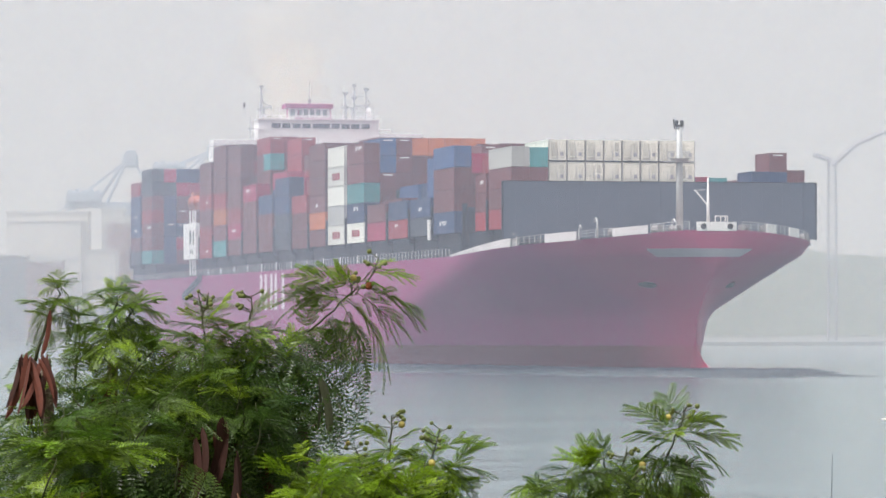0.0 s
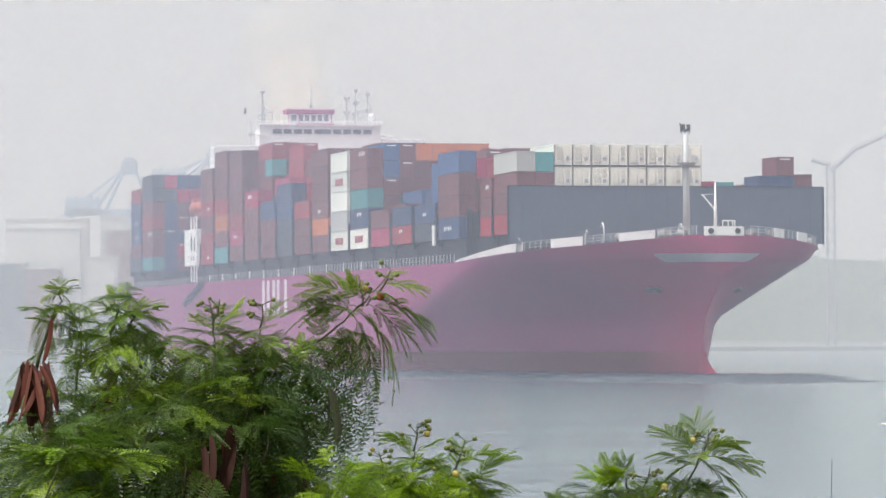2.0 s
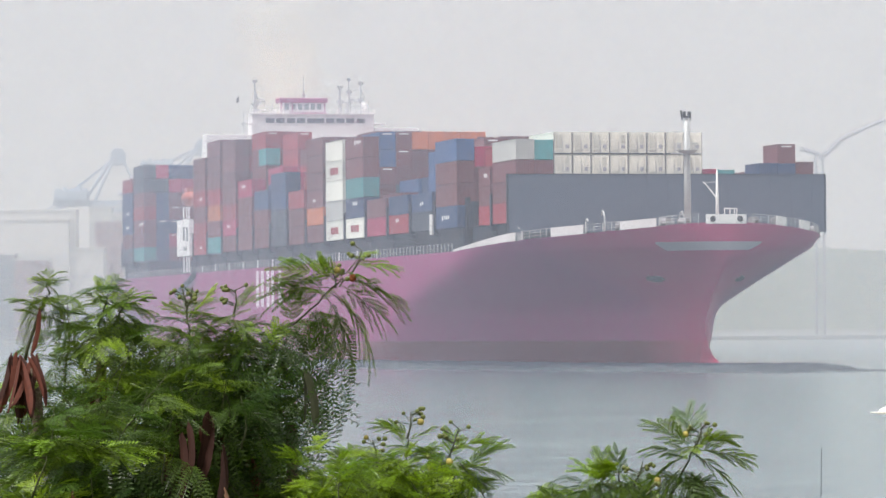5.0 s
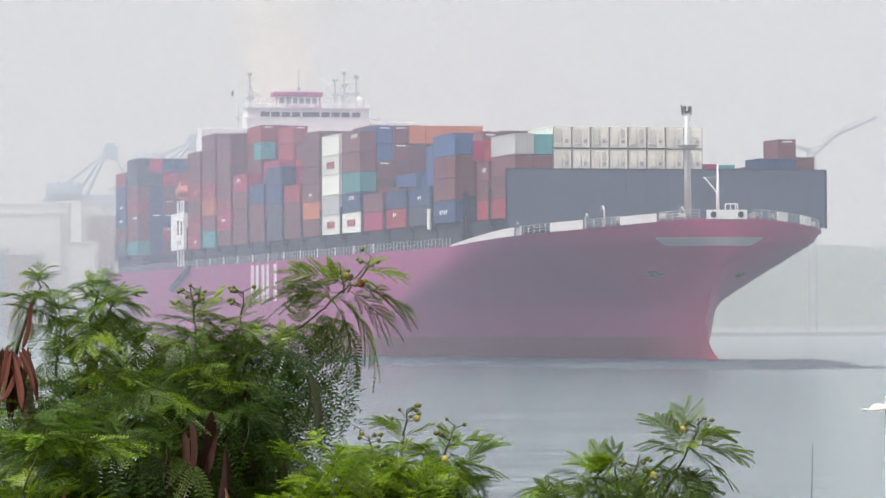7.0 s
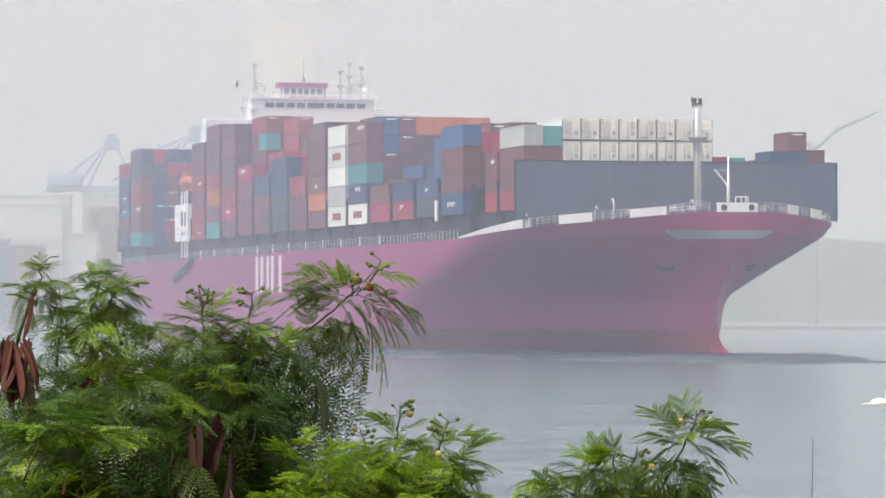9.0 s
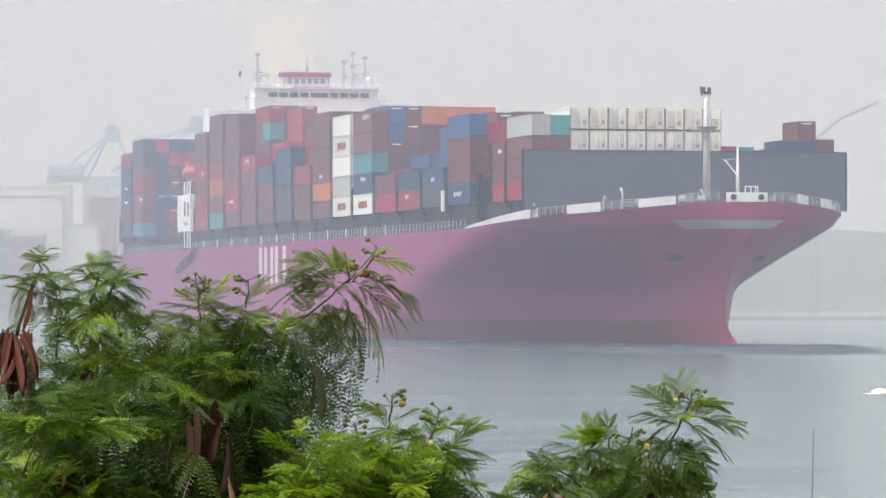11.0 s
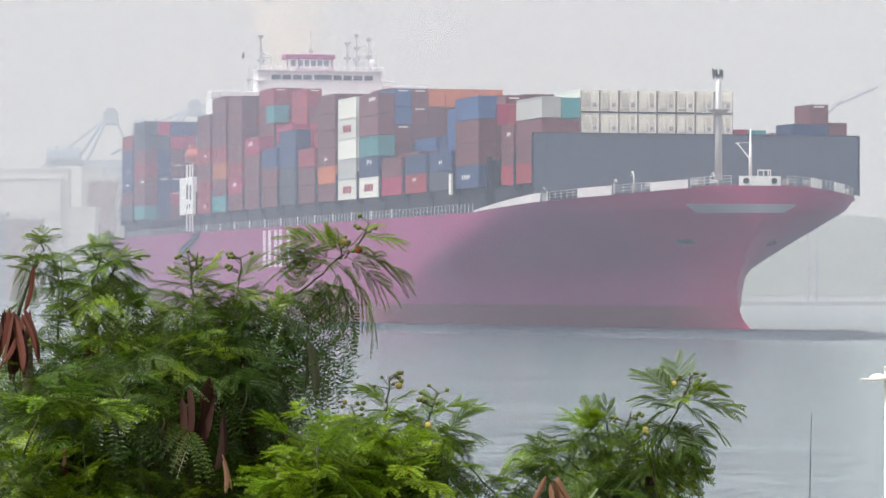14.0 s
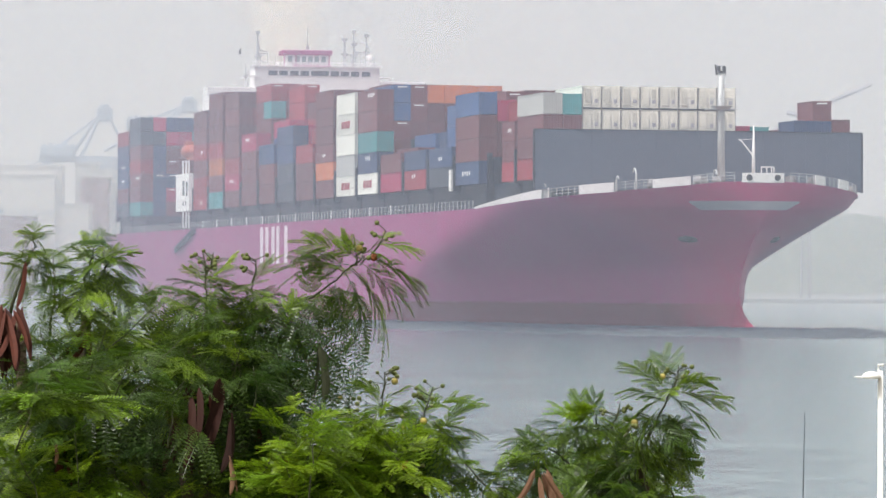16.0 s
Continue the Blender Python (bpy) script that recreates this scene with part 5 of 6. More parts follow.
def pods(bm, bough, origin, at, n, rn, size=1.0, lean=25, me=None):
    at = Vector(at)
    for i in range(n):
        p = at + Vector((rn.uniform(-0.012, 0.012), rn.uniform(-0.02, 0.02), rn.uniform(-0.012, 0.012)))
        ob = new("seed_pod", me or POD)
        ob.parent = bough
        s = size * rn.uniform(0.8, 1.1)
        ob.matrix_basis = Matrix.Translation(p - origin) @ pose(0, 0, 0, rn.uniform(-20, 20), rn.uniform(-lean, lean), rn.uniform(-70, 70)) @ Matrix.Diagonal((s, s, s, 1))


def tree(foot, crown, label, limbs):
    """A leadtree: trunk and limbs up from the bank, and one bough that carries the crown."""
    t = tagged(new("leadtree"), label, "tree", "leadtrees on the bank")
    foot, crown = Vector(foot), Vector(crown)
    t.location = foot
    bm = bmesh.new()
    fork = Vector((crown.x * 0.5 + foot.x * 0.5, foot.y, foot.z + 0.75))
    tube(bm, [Vector((0, 0, -0.1)), (fork - foot) * 0.5 + Vector((0.03, 0, 0)), fork - foot], [0.055, 0.04, 0.034], 9)
    for end in limbs:
        end = Vector(end)
        mid = fork.lerp(end, 0.5) + Vector((0.04, 0.03, -0.03))
        tube(bm, [p - foot for p in (fork, mid, end)], [0.024, 0.017, 0.011], 7)
    part("trunk", bm, MAT["bark"], t, "slender grey-brown trunk and limbs", smooth=True)
    return t


def begin_bough(t, origin):
    b = part("bough", bmesh.new(), MAT["twig"], t, "green twigs with feathery leaves")
    b.location = Vector(origin) - t.location
    return b, bmesh.new()


def end_bough(b, bm, path, r=0.012):
    o = b.location + b.parent.location
    tube(bm, [Vector(q) - o for q in path], [r * (1 - 0.6 * i / (len(path) - 1)) for i in range(len(path))], 7)
    for f in bm.faces:
        f.smooth = True
    bm.to_mesh(b.data)
    bm.free()


def fill(bm, bough, origin, zone, n, rn, young, size=1.0, leaves=6, near=7.7, far=8.7, lean=0.35, deep=0.35, fan=0.0):
    """Leafy shoots through a zone given by two opposite corners."""
    (x0, _, z0), (x1, _, z1) = zone
    for i in range(n):
        y = rn.uniform(near, far)
        tip = Vector((rn.uniform(x0, x1), y, rn.uniform(min(z0, z1), max(z0, z1))))
        base = tip + Vector((rn.uniform(-lean, lean) * 0.3, rn.uniform(-0.05, 0.1), -rn.uniform(0.10, 0.2)))
        mid = base.lerp(tip, 0.5) + Vector((rn.uniform(-0.02, 0.02), 0, 0))
        sprig(bm, bough, origin, (base, mid, tip), leaves, rn, young, size, 0.1, 1.0, rn.uniform(0, 0.35), 0.0022, deep, fan)


# left tree
rn = random.Random(1)
left_tree = tree((-0.95, 8.3, 2.2), (-0.695, 8.20, 4.314), "tall leadtree with sparse top shoots and brown pods", [(-0.678, 8.20, 4.475), (-0.805, 8.10, 4.475), (-0.798, 8.20, 4.200), (-0.559, 8.40, 4.215)])
LEFT_AT = Vector((-0.678, 8.00, 4.566))
left_bough, bm = begin_bough(left_tree, LEFT_AT)
sprig(bm, left_bough, LEFT_AT, ((-0.664, 8.10, 4.441), (-0.668, 8.05, 4.545), (-0.648, 8.00, 4.606)), 20, rn, 0.12, 0.9, 0.25, 1.1, 0.5, 0.004, 0.2, 0.5)
sprig(bm, left_bough, LEFT_AT, ((-0.613, 8.10, 4.475), (-0.632, 8.05, 4.556), (-0.605, 8.00, 4.598)), 11, rn, 0.1, 0.85, 0.4, 1.1, 0.5, 0.004, 0.2, 0.5)
sprig(bm, left_bough, LEFT_AT, ((-0.812, 8.00, 4.476), (-0.784, 8.00, 4.566), (-0.764, 8.00, 4.610), (-0.768, 8.00, 4.636)), 16, rn, 0.15, 0.75, 0.3, 1.0, 0.4, 0.004, 0.2, 0.75)
sprig(bm, left_bough, LEFT_AT, ((-0.752, 8.20, 4.429), (-0.741, 8.20, 4.521), (-0.746, 8.20, 4.601)), 9, rn, 0.2, 0.7, 0.3, 1.0, 0.1)
fill(bm, left_bough, LEFT_AT, ((-0.722, 8.00, 4.554), (-0.588, 8.00, 4.431)), 5, rn, 0.15, 0.75, 6)
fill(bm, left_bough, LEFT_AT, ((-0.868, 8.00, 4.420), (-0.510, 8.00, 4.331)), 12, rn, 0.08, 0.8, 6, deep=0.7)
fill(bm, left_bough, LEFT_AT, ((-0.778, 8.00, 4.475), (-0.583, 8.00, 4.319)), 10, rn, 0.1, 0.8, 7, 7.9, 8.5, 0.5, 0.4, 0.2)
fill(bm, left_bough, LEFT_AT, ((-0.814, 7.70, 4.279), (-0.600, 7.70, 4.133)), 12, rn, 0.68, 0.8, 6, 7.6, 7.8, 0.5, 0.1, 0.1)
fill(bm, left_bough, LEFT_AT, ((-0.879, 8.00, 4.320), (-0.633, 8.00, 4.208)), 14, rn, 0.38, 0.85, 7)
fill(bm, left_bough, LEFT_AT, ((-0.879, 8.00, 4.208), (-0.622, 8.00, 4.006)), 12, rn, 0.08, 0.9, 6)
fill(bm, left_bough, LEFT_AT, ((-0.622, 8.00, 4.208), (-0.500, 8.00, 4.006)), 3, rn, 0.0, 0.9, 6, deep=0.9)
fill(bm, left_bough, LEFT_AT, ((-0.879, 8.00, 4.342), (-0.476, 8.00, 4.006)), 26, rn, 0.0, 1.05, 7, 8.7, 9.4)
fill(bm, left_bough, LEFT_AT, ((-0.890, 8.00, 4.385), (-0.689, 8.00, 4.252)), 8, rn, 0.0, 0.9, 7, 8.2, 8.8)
for u in range(7):
    leaf_at(left_bough, LEFT_AT, (-0.676, 7.60, 4.303), Vector((0.95 - 0.28 * u, -0.35, 0.25 - 0.10 * (u % 3))), rn.uniform(-20, 20), (LEAVES[3], YOUNG[1], LEAVES[0])[u % 3], 0.95)
for u in range(5):
    leaf_at(left_bough, LEFT_AT, (-0.761, 7.60, 4.314), Vector((0.9 - 0.4 * u, -0.35, 0.3 - 0.12 * (u % 3))), rn.uniform(-20, 20), (LEAVES[1], LEAVES[3], YOUNG[0])[u % 3], 0.85)
pods(bm, left_bough, LEFT_AT, (-0.822, 7.92, 4.482), 4, rn, 1.05, 18, OLD_POD)
pods(bm, left_bough, LEFT_AT, (-0.808, 7.90, 4.486), 5, rn, 1.0, 26)
pods(bm, left_bough, LEFT_AT, (-0.784, 7.90, 4.480), 5, rn, 0.95, 40)
pods(bm, left_bough, LEFT_AT, (-0.782, 7.98, 4.568), 1, rn, 0.7, 30)
pods(bm, left_bough, LEFT_AT, (-0.669, 8.10, 4.447), 4, rn, 0.6, 45)
pods(bm, left_bough, LEFT_AT, (-0.688, 7.80, 4.227), 5, rn, 0.7, 25)
end_bough(left_bough, bm, ((-0.695, 8.20, 4.200), (-0.679, 8.15, 4.327), (-0.664, 8.10, 4.441)))

# centre tree
rn = random.Random(2)
centre_tree = tree((-0.35, 8.2, 2.2), (-0.381, 8.10, 4.317), "dense leadtree with drooping leaves, buds and brown pods", [(-0.460, 8.10, 4.407), (-0.365, 8.00, 4.409), (-0.500, 8.20, 4.291), (-0.294, 8.20, 4.337)])
CENTRE_AT = Vector((-0.175, 8.00, 4.610))
centre_bough, bm = begin_bough(centre_tree, CENTRE_AT)
sprig(bm, centre_bough, CENTRE_AT, ((-0.369, 8.10, 4.385), (-0.309, 8.00, 4.492), (-0.229, 7.95, 4.538), (-0.177, 7.90, 4.586)), 12, rn, 0.15, 0.8, 0.3, 0.9, 0.25, 0.0045, 0.4, 0.3)
sprig(bm, centre_bough, CENTRE_AT, ((-0.177, 7.90, 4.586), (-0.152, 7.90, 4.610), (-0.115, 7.90, 4.650)), 3, rn, 0.5, 0.5, 0.2, 0.8, 0.0, 0.0022, 0.2, 0.3)
# leaves round its tip: pale ones above, long ones bowing over to the right
for place, way, roll, size, me in (
        ((-0.166, 7.90, 4.601), (-0.85, -0.2, 0.50), 35, 0.80, YOUNG[1]), ((-0.175, 7.90, 4.588), (-0.95, -0.25, 0.16), 30, 0.85, LEAVES[3]), ((-0.161, 7.90, 4.608), (-0.6, -0.2, 0.72), 30, 0.6, YOUNG[2]),
        ((-0.135, 7.90, 4.630), (1.0, -0.1, 0.14), 10, 0.62, YOUNG[1]), ((-0.148, 7.90, 4.608), (0.95, -0.2, -0.30), -25, 0.85, LEAVES[3]), ((-0.159, 7.90, 4.595), (0.85, -0.25, -0.52), -35, 0.9, LEAVES[0]),
        ((-0.175, 7.90, 4.584), (0.75, -0.3, -0.62), -30, 0.95, LEAVES[6]), ((-0.189, 7.90, 4.575), (0.55, -0.35, -0.75), -20, 0.9, LEAVES[1])):
    leaf_at(centre_bough, CENTRE_AT, place, Vector(way), roll, me, size)
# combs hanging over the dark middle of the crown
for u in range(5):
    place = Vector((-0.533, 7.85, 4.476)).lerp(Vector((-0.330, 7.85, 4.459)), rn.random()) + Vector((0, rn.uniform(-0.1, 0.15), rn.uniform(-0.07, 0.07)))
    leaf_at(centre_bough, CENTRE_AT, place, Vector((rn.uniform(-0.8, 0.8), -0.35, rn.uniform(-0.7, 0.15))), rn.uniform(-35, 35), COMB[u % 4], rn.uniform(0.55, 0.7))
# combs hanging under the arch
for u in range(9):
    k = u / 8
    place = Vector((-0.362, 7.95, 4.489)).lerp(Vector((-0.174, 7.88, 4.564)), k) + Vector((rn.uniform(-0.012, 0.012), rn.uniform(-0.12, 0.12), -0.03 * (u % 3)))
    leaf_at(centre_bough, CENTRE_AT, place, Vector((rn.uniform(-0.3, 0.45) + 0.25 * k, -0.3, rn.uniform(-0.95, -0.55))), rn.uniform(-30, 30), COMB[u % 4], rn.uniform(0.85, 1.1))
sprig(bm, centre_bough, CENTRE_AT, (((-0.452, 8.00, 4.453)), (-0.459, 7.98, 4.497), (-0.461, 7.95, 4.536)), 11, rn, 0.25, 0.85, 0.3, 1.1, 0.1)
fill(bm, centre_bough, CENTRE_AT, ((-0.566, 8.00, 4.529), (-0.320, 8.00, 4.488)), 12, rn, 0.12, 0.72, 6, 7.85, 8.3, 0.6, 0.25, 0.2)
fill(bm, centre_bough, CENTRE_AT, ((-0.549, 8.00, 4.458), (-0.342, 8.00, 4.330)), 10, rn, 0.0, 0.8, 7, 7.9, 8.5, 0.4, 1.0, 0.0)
fill(bm, centre_bough, CENTRE_AT, ((-0.374, 8.20, 4.290), (-0.134, 8.20, 4.095)), 7, rn, 0.5, 0.75, 6, 7.9, 8.4, 0.4, 0.3, 0.0)
sprig(bm, centre_bough, CENTRE_AT, ((-0.365, 8.00, 4.431), (-0.370, 8.00, 4.498), (-0.368, 7.95, 4.543)), 9, rn, 0.3, 0.85, 0.3, 1.1, 0.1)
cluster(bm, centre_bough, CENTRE_AT, (-0.461, 7.93, 4.529), (-0.469, 7.93, 4.603), rn, 9, 0)
cluster(bm, centre_bough, CENTRE_AT, (-0.463, 7.93, 4.553), (-0.448, 7.93, 4.602), rn, 3, 0)
leaf_at(centre_bough, CENTRE_AT, (-0.452, 7.92, 4.542), Vector((0.55, -0.15, 0.75)), 20, YOUNG[0], 0.6)
leaf_at(centre_bough, CENTRE_AT, (-0.467, 7.92, 4.551), Vector((-0.75, -0.15, 0.45)), 20, YOUNG[2], 0.45)
cluster(bm, centre_bough, CENTRE_AT, (-0.371, 7.95, 4.543), (-0.365, 7.95, 4.593), rn, 9, 0)
cluster(bm, centre_bough, CENTRE_AT, (-0.167, 7.90, 4.587), (-0.172, 7.90, 4.620), rn, 3, 1)
cluster(bm, centre_bough, CENTRE_AT, (-0.159, 7.88, 4.589), (-0.152, 7.88, 4.609), rn, 2, 1, WITHERED)
cluster(bm, centre_bough, CENTRE_AT, (-0.139, 7.90, 4.609), (-0.112, 7.90, 4.659), rn, 6, 0)
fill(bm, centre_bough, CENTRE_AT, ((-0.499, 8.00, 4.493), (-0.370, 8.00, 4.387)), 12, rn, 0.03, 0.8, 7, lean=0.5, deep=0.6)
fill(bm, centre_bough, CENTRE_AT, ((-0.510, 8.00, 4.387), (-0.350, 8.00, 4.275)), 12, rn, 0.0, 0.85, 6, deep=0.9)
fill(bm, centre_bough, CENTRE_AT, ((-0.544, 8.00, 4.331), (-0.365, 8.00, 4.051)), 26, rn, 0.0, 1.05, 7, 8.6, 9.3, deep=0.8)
pods(bm, centre_bough, CENTRE_AT, (-0.240, 7.80, 4.441), 2, rn, 0.9, 5, GREEN_POD)
pods(bm, centre_bough, CENTRE_AT, (-0.479, 7.85, 4.334), 5, rn, 1.05, 12, OLD_POD)
pods(bm, centre_bough, CENTRE_AT, (-0.517, 7.85, 4.295), 4, rn, 1.05, 10, OLD_POD)
pods(bm, centre_bough, CENTRE_AT, (-0.431, 7.88, 4.305), 4, rn, 0.7, 14, OLD_POD)
pods(bm, centre_bough, CENTRE_AT, (-0.467, 8.00, 4.337), 10, rn, 1.0, 10)
pods(bm, centre_bough, CENTRE_AT, (-0.416, 8.00, 4.337), 8, rn, 0.75, 10)
pods(bm, centre_bough, CENTRE_AT, (-0.507, 7.95, 4.263), 5, rn, 0.8, 12)
pods(bm, centre_bough, CENTRE_AT, (-0.351, 7.95, 4.265), 4, rn, 0.7, 25)
end_bough(centre_bough, bm, ((-0.408, 8.20, 4.200), (-0.394, 8.15, 4.293), (-0.369, 8.10, 4.385)))

# low middle tree
rn = random.Random(3)
middle_tree = tree((0.02, 8.0, 2.25), (-0.119, 8.00, 4.152), "low bright leadtree with bud clusters and yellow flowers", [(-0.175, 8.00, 4.174), (-0.063, 8.00, 4.208), (0.004, 8.00, 4.208)])
MIDDLE_AT = Vector((0.032, 8.00, 4.314))
middle_bough, bm = begin_bough(middle_tree, MIDDLE_AT)
sprig(bm, middle_bough, MIDDLE_AT, ((-0.074, 8.00, 4.141), (-0.073, 7.95, 4.232), (-0.065, 7.90, 4.317)), 13, rn, 0.75, 0.9, 0.2, 1.1, 0.1)
sprig(bm, middle_bough, MIDDLE_AT, ((-0.040, 8.00, 4.141), (-0.001, 7.95, 4.221), (0.018, 7.90, 4.289)), 14, rn, 0.6, 0.9, 0.2, 1.1, 0.1)
sprig(bm, middle_bough, MIDDLE_AT, ((-0.018, 8.00, 4.141), (0.038, 7.95, 4.187), (0.057, 7.90, 4.239)), 9, rn, 0.8, 0.6, 0.2, 1.0, 0.2)
sprig(bm, middle_bough, MIDDLE_AT, ((-0.211, 8.10, 4.136), (-0.188, 8.10, 4.204), (-0.177, 8.10, 4.255)), 6, rn, 0.6, 0.6, 0.2, 1.0, 0.1)
cluster(bm, middle_bough, MIDDLE_AT, (-0.069, 7.90, 4.306), (-0.062, 7.90, 4.358), rn, 8, 1)
cluster(bm, middle_bough, MIDDLE_AT, (-0.001, 7.88, 4.246), (0.032, 7.88, 4.328), rn, 10, 0)
cluster(bm, middle_bough, MIDDLE_AT, (-0.128, 7.88, 4.257), (-0.137, 7.88, 4.306), rn, 5, 1)
cluster(bm, middle_bough, MIDDLE_AT, (-0.012, 7.80, 4.227), (-0.001, 7.80, 4.265), rn, 1, 2)
cluster(bm, middle_bough, MIDDLE_AT, (-0.001, 7.75, 4.164), (-0.007, 7.75, 4.191), rn, 1, 2, WITHERED)
cluster(bm, middle_bough, MIDDLE_AT, (-0.229, 7.75, 4.164), (-0.229, 7.75, 4.196), rn, 1, 1, WITHERED)
fill(bm, middle_bough, MIDDLE_AT, ((-0.203, 8.00, 4.285), (0.037, 8.00, 4.206)), 11, rn, 0.85, 0.8, 7, 7.75, 8.1, 0.5, 0.1, 0.1)
fill(bm, middle_bough, MIDDLE_AT, ((-0.340, 7.70, 4.278), (-0.125, 7.70, 4.122)), 19, rn, 0.6, 0.8, 7, 7.6, 7.9, 0.5, 0.15, 0.1)
fill(bm, middle_bough, MIDDLE_AT, ((-0.163, 8.00, 4.236), (0.004, 8.00, 4.152)), 16, rn, 0.95, 0.85, 7)
fill(bm, middle_bough, MIDDLE_AT, ((-0.320, 8.00, 4.174), (0.016, 8.00, 4.006)), 22, rn, 0.7, 0.9, 6)
fill(bm, middle_bough, MIDDLE_AT, ((-0.309, 8.00, 4.141), (-0.007, 8.00, 4.006)), 14, rn, 0.3, 1.0, 6, 8.5, 9.1)
pods(bm, centre_bough, CENTRE_AT, (-0.381, 7.65, 4.215), 2, rn, 0.6, 12, DRY_POD)
fill(bm, middle_bough, MIDDLE_AT, ((-0.271, 7.6, 4.328), (-0.144, 7.6, 4.196)), 7, rn, 0.75, 0.8, 7, 7.55, 7.65, 0.5, 0.1, 0.1)
pods(bm, centre_bough, CENTRE_AT, (-0.459, 7.70, 4.331), 3, rn, 1.0, 10, OLD_POD)
pods(bm, centre_bough, CENTRE_AT, (-0.417, 7.70, 4.36), 3, rn, 1.1, 12, OLD_POD)
pods(bm, centre_bough, CENTRE_AT, (-0.435, 7.70, 4.323), 2, rn, 0.9, 14, POD)
pods(bm, centre_bough, CENTRE_AT, (-0.382, 7.70, 4.297), 2, rn, 0.8, 12, OLD_POD)
pods(bm, left_bough, LEFT_AT, (-0.674, 7.60, 4.224), 2, rn, 0.3, 12, DRY_POD)
end_bough(middle_bough, bm, ((-0.120, 8.10, 3.989), (-0.086, 8.05, 4.071), (-0.074, 8.00, 4.141)))

# right tree
rn = random.Random(4)
right_tree = tree((0.55, 8.0, 2.25), (0.407, 8.00, 4.152), "small leadtree with fanned leaves and a bud cluster on top", [(0.362, 8.00, 4.141), (0.441, 8.00, 4.174), (0.273, 8.00, 4.118)])
RIGHT_AT = Vector((0.514, 8.00, 4.356))
right_bough, bm = begin_bough(right_tree, RIGHT_AT)
# top shoot, its stiff fans to either side, and the bud cluster
sprig(bm, right_bough, RIGHT_AT, ((0.457, 8.00, 4.206), (0.480, 7.95, 4.258), (0.498, 7.92, 4.303), (0.511, 7.90, 4.331)), 10, rn, 0.1, 0.75, 0.1, 1.0, 0.15, 0.0035, 0.2, 0.6)
for place, way, roll, size, which in (
        ((0.497, 7.90, 4.318), (-0.80, -0.25, 0.62), 28, 0.95, 1), ((0.493, 7.90, 4.311), (-0.95, -0.2, 0.12), 24, 0.95, 0), ((0.490, 7.90, 4.302), (-0.85, -0.3, -0.35), 20, 0.85, 3),
        ((0.508, 7.90, 4.318), (0.95, -0.25, 0.30), -28, 0.9, 0), ((0.510, 7.90, 4.311), (1.0, -0.2, -0.02), -24, 1.0, 1), ((0.508, 7.90, 4.302), (0.80, -0.25, -0.42), -20, 0.85, 3),
        ((0.485, 7.90, 4.281), (0.1, -0.5, -0.75), 20, 0.85, 1), ((0.481, 7.90, 4.281), (-0.6, -0.4, -0.55), 30, 0.8, 3), ((0.490, 7.90, 4.274), (0.75, -0.3, -0.5), -20, 0.8, 2), ((0.473, 7.90, 4.263), (-0.9, -0.2, -0.1), 45, 0.8, 0)):
    leaf_at(right_bough, RIGHT_AT, place, Vector(way), roll, FAN[which], size)
leaf_at(right_bough, RIGHT_AT, (0.518, 7.90, 4.331), Vector((0.9, -0.2, 0.25)), -40, YOUNG[2], 0.5)
cluster(bm, right_bough, RIGHT_AT, (0.509, 7.90, 4.320), (0.519, 7.90, 4.364), rn, 9, 1)
# second shoot with its young tips and buds
sprig(bm, right_bough, RIGHT_AT, ((0.367, 8.00, 4.206), (0.360, 7.95, 4.247), (0.355, 7.90, 4.274)), 9, rn, 0.35, 0.7, 0.2, 1.0, 0.1, 0.0035, 0.3, 0.5)
for place, way in (((0.357, 7.90, 4.278), (-0.9, -0.2, 0.1)), ((0.361, 7.90, 4.274), (-0.75, -0.3, -0.15))):
    leaf_at(right_bough, RIGHT_AT, place, Vector(way), 35, YOUNG[rn.choice((0, 2))], 0.62)
cluster(bm, right_bough, RIGHT_AT, (0.385, 7.90, 4.243), (0.404, 7.90, 4.292), rn, 8, 0)
cluster(bm, right_bough, RIGHT_AT, (0.405, 7.80, 4.230), (0.414, 7.80, 4.246), rn, 2, 1)
# slope of the crown to the left
for tip, base in (((0.280, 7.90, 4.243), (0.339, 8.00, 4.206)), ((0.236, 7.90, 4.210), (0.306, 8.00, 4.172)), ((0.197, 7.90, 4.188), (0.272, 8.00, 4.150)), ((0.164, 7.90, 4.155), (0.244, 8.00, 4.116)), ((0.313, 7.90, 4.259), (0.356, 8.00, 4.206)), ((0.146, 7.85, 4.133), (0.216, 8.00, 4.100))):
    sprig(bm, right_bough, RIGHT_AT, (base, Vector(base).lerp(Vector(tip), 0.5) + Vector((0, 0, 0.012)), tip), 8, rn, 0.06, 0.62, 0.15, 0.85, 0.1, 0.002, 0.35, 0.45)
# dense body; rear shoots take more of the darkened leaflet, as painted shade
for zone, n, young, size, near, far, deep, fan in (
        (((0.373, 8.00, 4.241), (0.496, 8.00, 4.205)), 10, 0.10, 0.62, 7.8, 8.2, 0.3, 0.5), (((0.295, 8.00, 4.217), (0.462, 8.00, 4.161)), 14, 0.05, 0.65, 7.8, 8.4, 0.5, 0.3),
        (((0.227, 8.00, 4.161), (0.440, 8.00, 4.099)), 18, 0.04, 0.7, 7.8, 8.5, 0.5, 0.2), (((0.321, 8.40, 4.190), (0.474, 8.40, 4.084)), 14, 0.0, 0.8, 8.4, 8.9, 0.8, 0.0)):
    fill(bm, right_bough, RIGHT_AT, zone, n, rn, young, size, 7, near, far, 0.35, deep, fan)
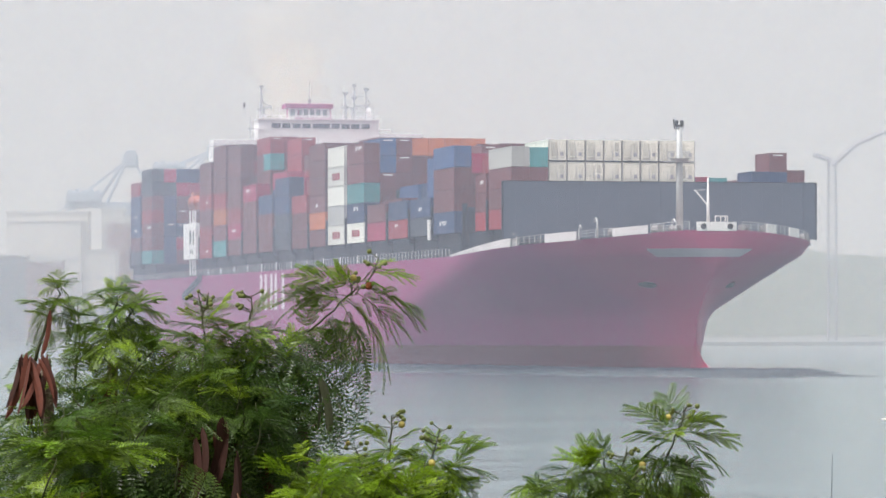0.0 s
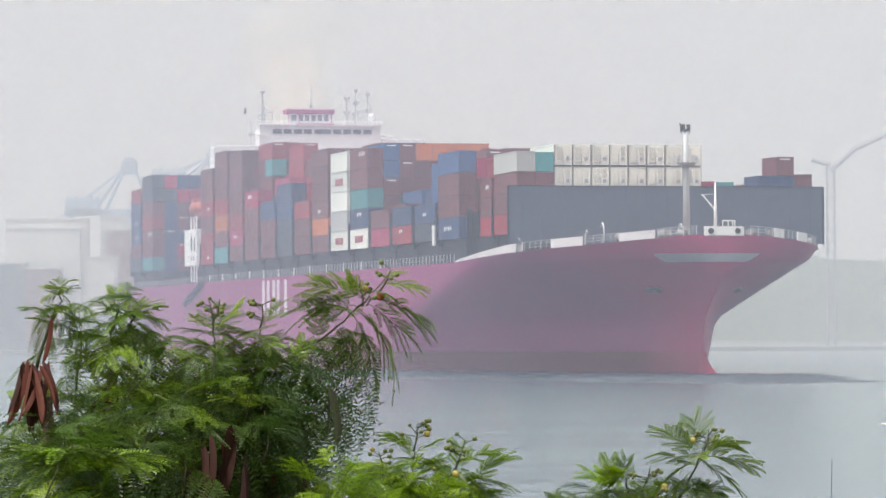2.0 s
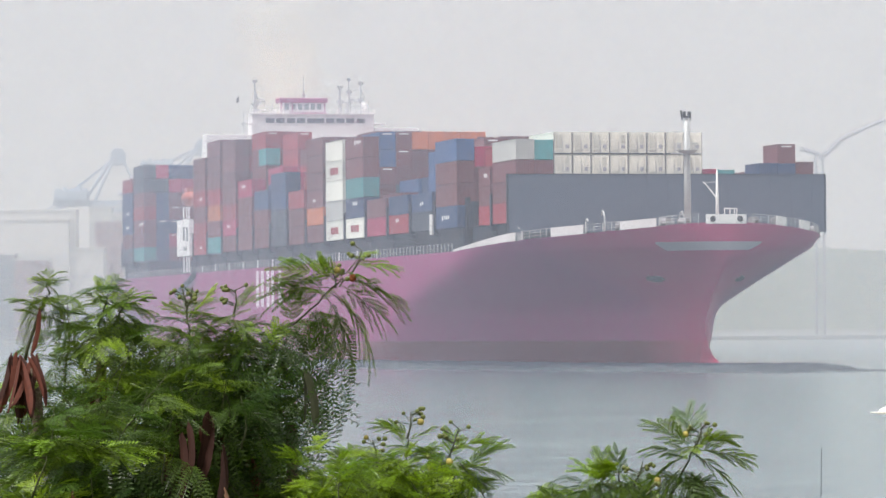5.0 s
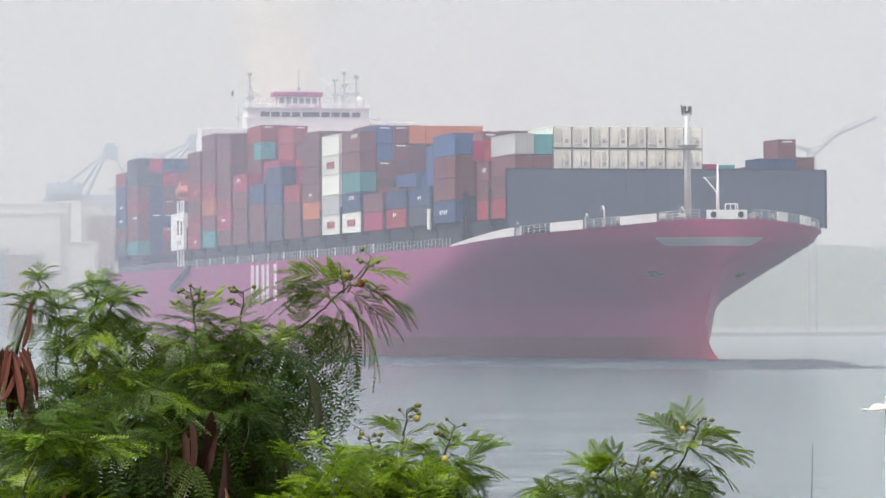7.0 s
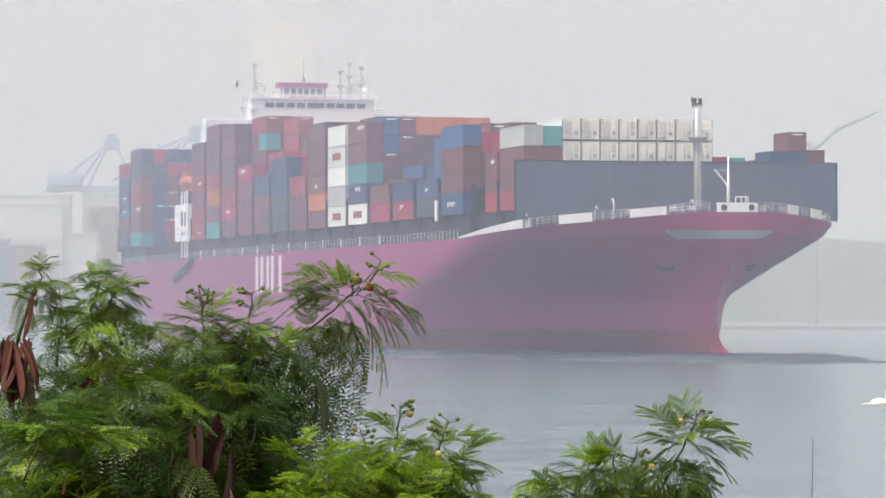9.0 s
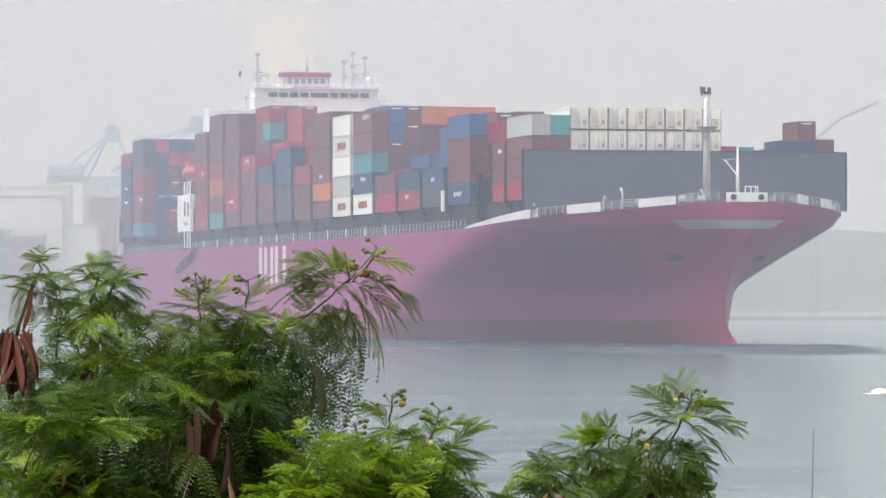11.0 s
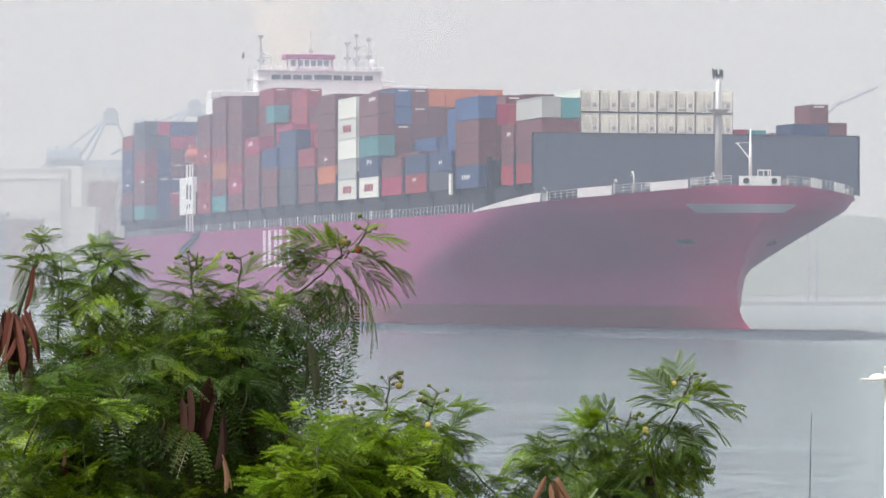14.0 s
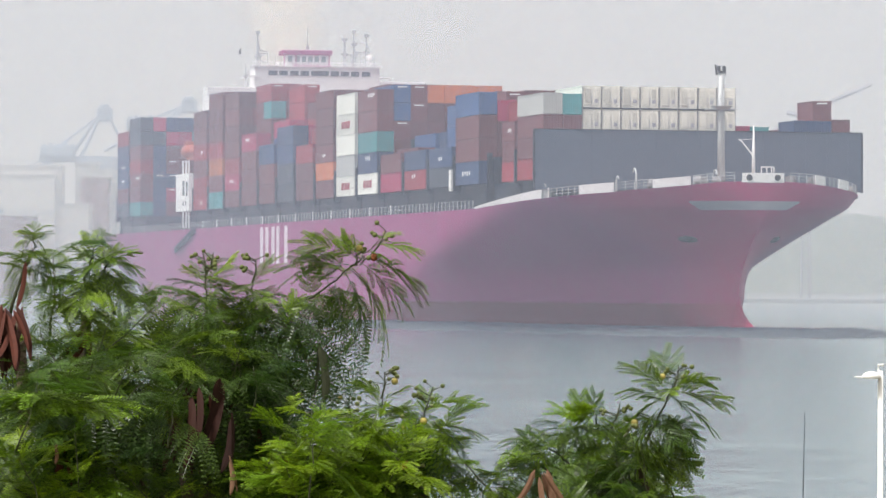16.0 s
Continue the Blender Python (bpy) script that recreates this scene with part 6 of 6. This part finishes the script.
# narrow leaves hanging on the right
for u in range(9):
    place = Vector((0.435, 7.90, 4.237)).lerp(Vector((0.495, 7.90, 4.226)), u / 8)
    leaf_at(right_bough, RIGHT_AT, place, Vector((0.02 + 0.06 * u, -0.15, -0.95)), rn.uniform(75, 105), FAN[(3, 1, 0)[u % 3]], 0.9)
for u in range(4):
    leaf_at(right_bough, RIGHT_AT, Vector((0.485, 7.90, 4.248)), Vector((0.75, -0.2, 0.0 - 0.22 * u)), -40, FAN[u % 4], 0.8)
pods(bm, right_bough, RIGHT_AT, (0.235, 7.70, 4.166), 3, rn, 0.8, 45, DRY_POD)
pods(bm, right_bough, RIGHT_AT, (0.246, 7.70, 4.170), 2, rn, 0.9, 12, DRY_POD)
end_bough(right_bough, bm, ((0.389, 8.10, 3.977), (0.398, 8.05, 4.059), (0.407, 8.00, 4.141)))

# ---- what moves ----


def swayed(tree_, at, rows):
    """A bough's poses on its tree: pushed by the wind and tipping a little with it."""
    p = at - tree_.location
    return [(t, pose(p.x + x, p.y, p.z + z, 0, x * 60, 0)) for t, x, z in rows]


def motions():
    rows = []
    for i in range(17):
        mid = radians(SHIP_HEADING + SHIP_TURN * i / 2)
        rows.append((float(i), pose(SHIP_X + SHIP_SPEED * i * math.sin(mid), SHIP_Y - SHIP_SPEED * i * math.cos(mid), 0, 0, 0, SHIP_HEADING + SHIP_TURN * i - 90)))
    walk(ship, rows)
    walk(centre_bough, swayed(centre_tree, CENTRE_AT, [
        (0.0, -0.021, 0.012), (0.5, -0.041, 0.024), (1.0, -0.037, 0.008), (1.5, -0.006, 0.01), (2.0, 0.003, 0.004),
        (2.5, -0.021, 0.016), (3.0, -0.041, 0.025), (3.5, -0.031, 0.017), (4.0, -0.02, 0.008), (6.5, -0.047, 0.044),
        (7.0, 0.003, 0.001), (7.5, 0.032, -0.019), (8.0, 0.01, -0.013), (8.5, 0.02, -0.028), (9.0, 0.018, -0.021),
        (11.5, 0.003, -0.01), (12.0, -0.008, -0.006), (12.5, -0.007, -0.007), (13.0, -0.002, -0.01), (13.5, -0.006, 0.002),
        (14.0, -0.002, 0.002), (14.5, 0.0, 0.0), (15.0, -0.011, 0.016), (15.5, 0.023, -0.01), (16.0, 0.041, -0.016),
    ]))
    walk(middle_bough, swayed(middle_tree, MIDDLE_AT, [
        (0.0, -0.046, 0.012), (0.5, -0.054, 0.026), (1.0, -0.012, 0.02), (1.5, 0.016, 0.001), (2.0, 0.003, 0.002),
        (2.5, -0.017, 0.007), (3.0, -0.033, 0.016), (3.5, -0.033, 0.025), (4.0, -0.003, 0.006), (6.5, 0.017, 0.005),
        (7.0, 0.02, 0.002), (7.5, 0.002, 0.007), (8.0, -0.023, 0.014), (8.5, -0.02, 0.009), (9.0, 0.006, -0.003),
        (11.5, -0.012, -0.0), (12.0, 0.008, -0.012), (12.5, 0.005, -0.004), (13.0, -0.016, 0.005), (13.5, -0.023, 0.006),
        (14.0, -0.012, 0.004), (14.5, 0.0, 0.0), (15.0, 0.001, 0.001), (15.5, -0.003, 0.007), (16.0, -0.008, 0.007),
    ]))
    walk(right_bough, swayed(right_tree, RIGHT_AT, [
        (0.0, -0.057, 0.02), (0.5, -0.07, 0.017), (1.0, -0.033, -0.01), (1.5, -0.015, -0.02), (2.0, -0.008, -0.016),
        (2.5, -0.026, -0.002), (3.0, -0.059, 0.015), (3.5, -0.041, 0.003), (4.0, -0.022, -0.012), (6.5, 0.008, -0.029),
        (7.0, 0.01, -0.023), (7.5, -0.002, -0.015), (8.0, -0.029, 0.003), (8.5, -0.031, -0.002), (9.0, 0.005, -0.02),
        (11.5, -0.007, 0.004), (12.0, 0.011, -0.013), (12.5, 0.008, -0.008), (13.0, -0.01, 0.009), (13.5, -0.021, 0.018),
        (14.0, -0.005, 0.004), (14.5, 0.0, 0.0), (15.0, 0.003, -0.002), (15.5, -0.004, 0.006), (16.0, -0.015, 0.014),
    ]))
    walk(left_bough, swayed(left_tree, LEFT_AT, [(0.0, -0.004, -0.003), (1.5, 0.002, -0.002), (3.0, -0.003, -0.004), (4.2, 0.003, -0.003)] + [
        (6.5, -0.013, -0.005), (7.0, -0.002, -0.004), (7.5, -0.005, -0.005), (8.0, -0.007, -0.004), (8.5, -0.004, -0.003),
        (9.0, -0.002, -0.003), (11.5, -0.006, -0.005), (12.0, -0.013, -0.005), (12.5, -0.001, -0.003), (13.0, 0.004, -0.002),
        (13.5, 0.001, 0.001), (14.0, 0.003, 0.0), (14.5, 0.0, 0.0), (15.0, -0.007, -0.002), (15.5, -0.001, 0.001),
        (16.0, 0.0, 0.0),
    ]))


motions()
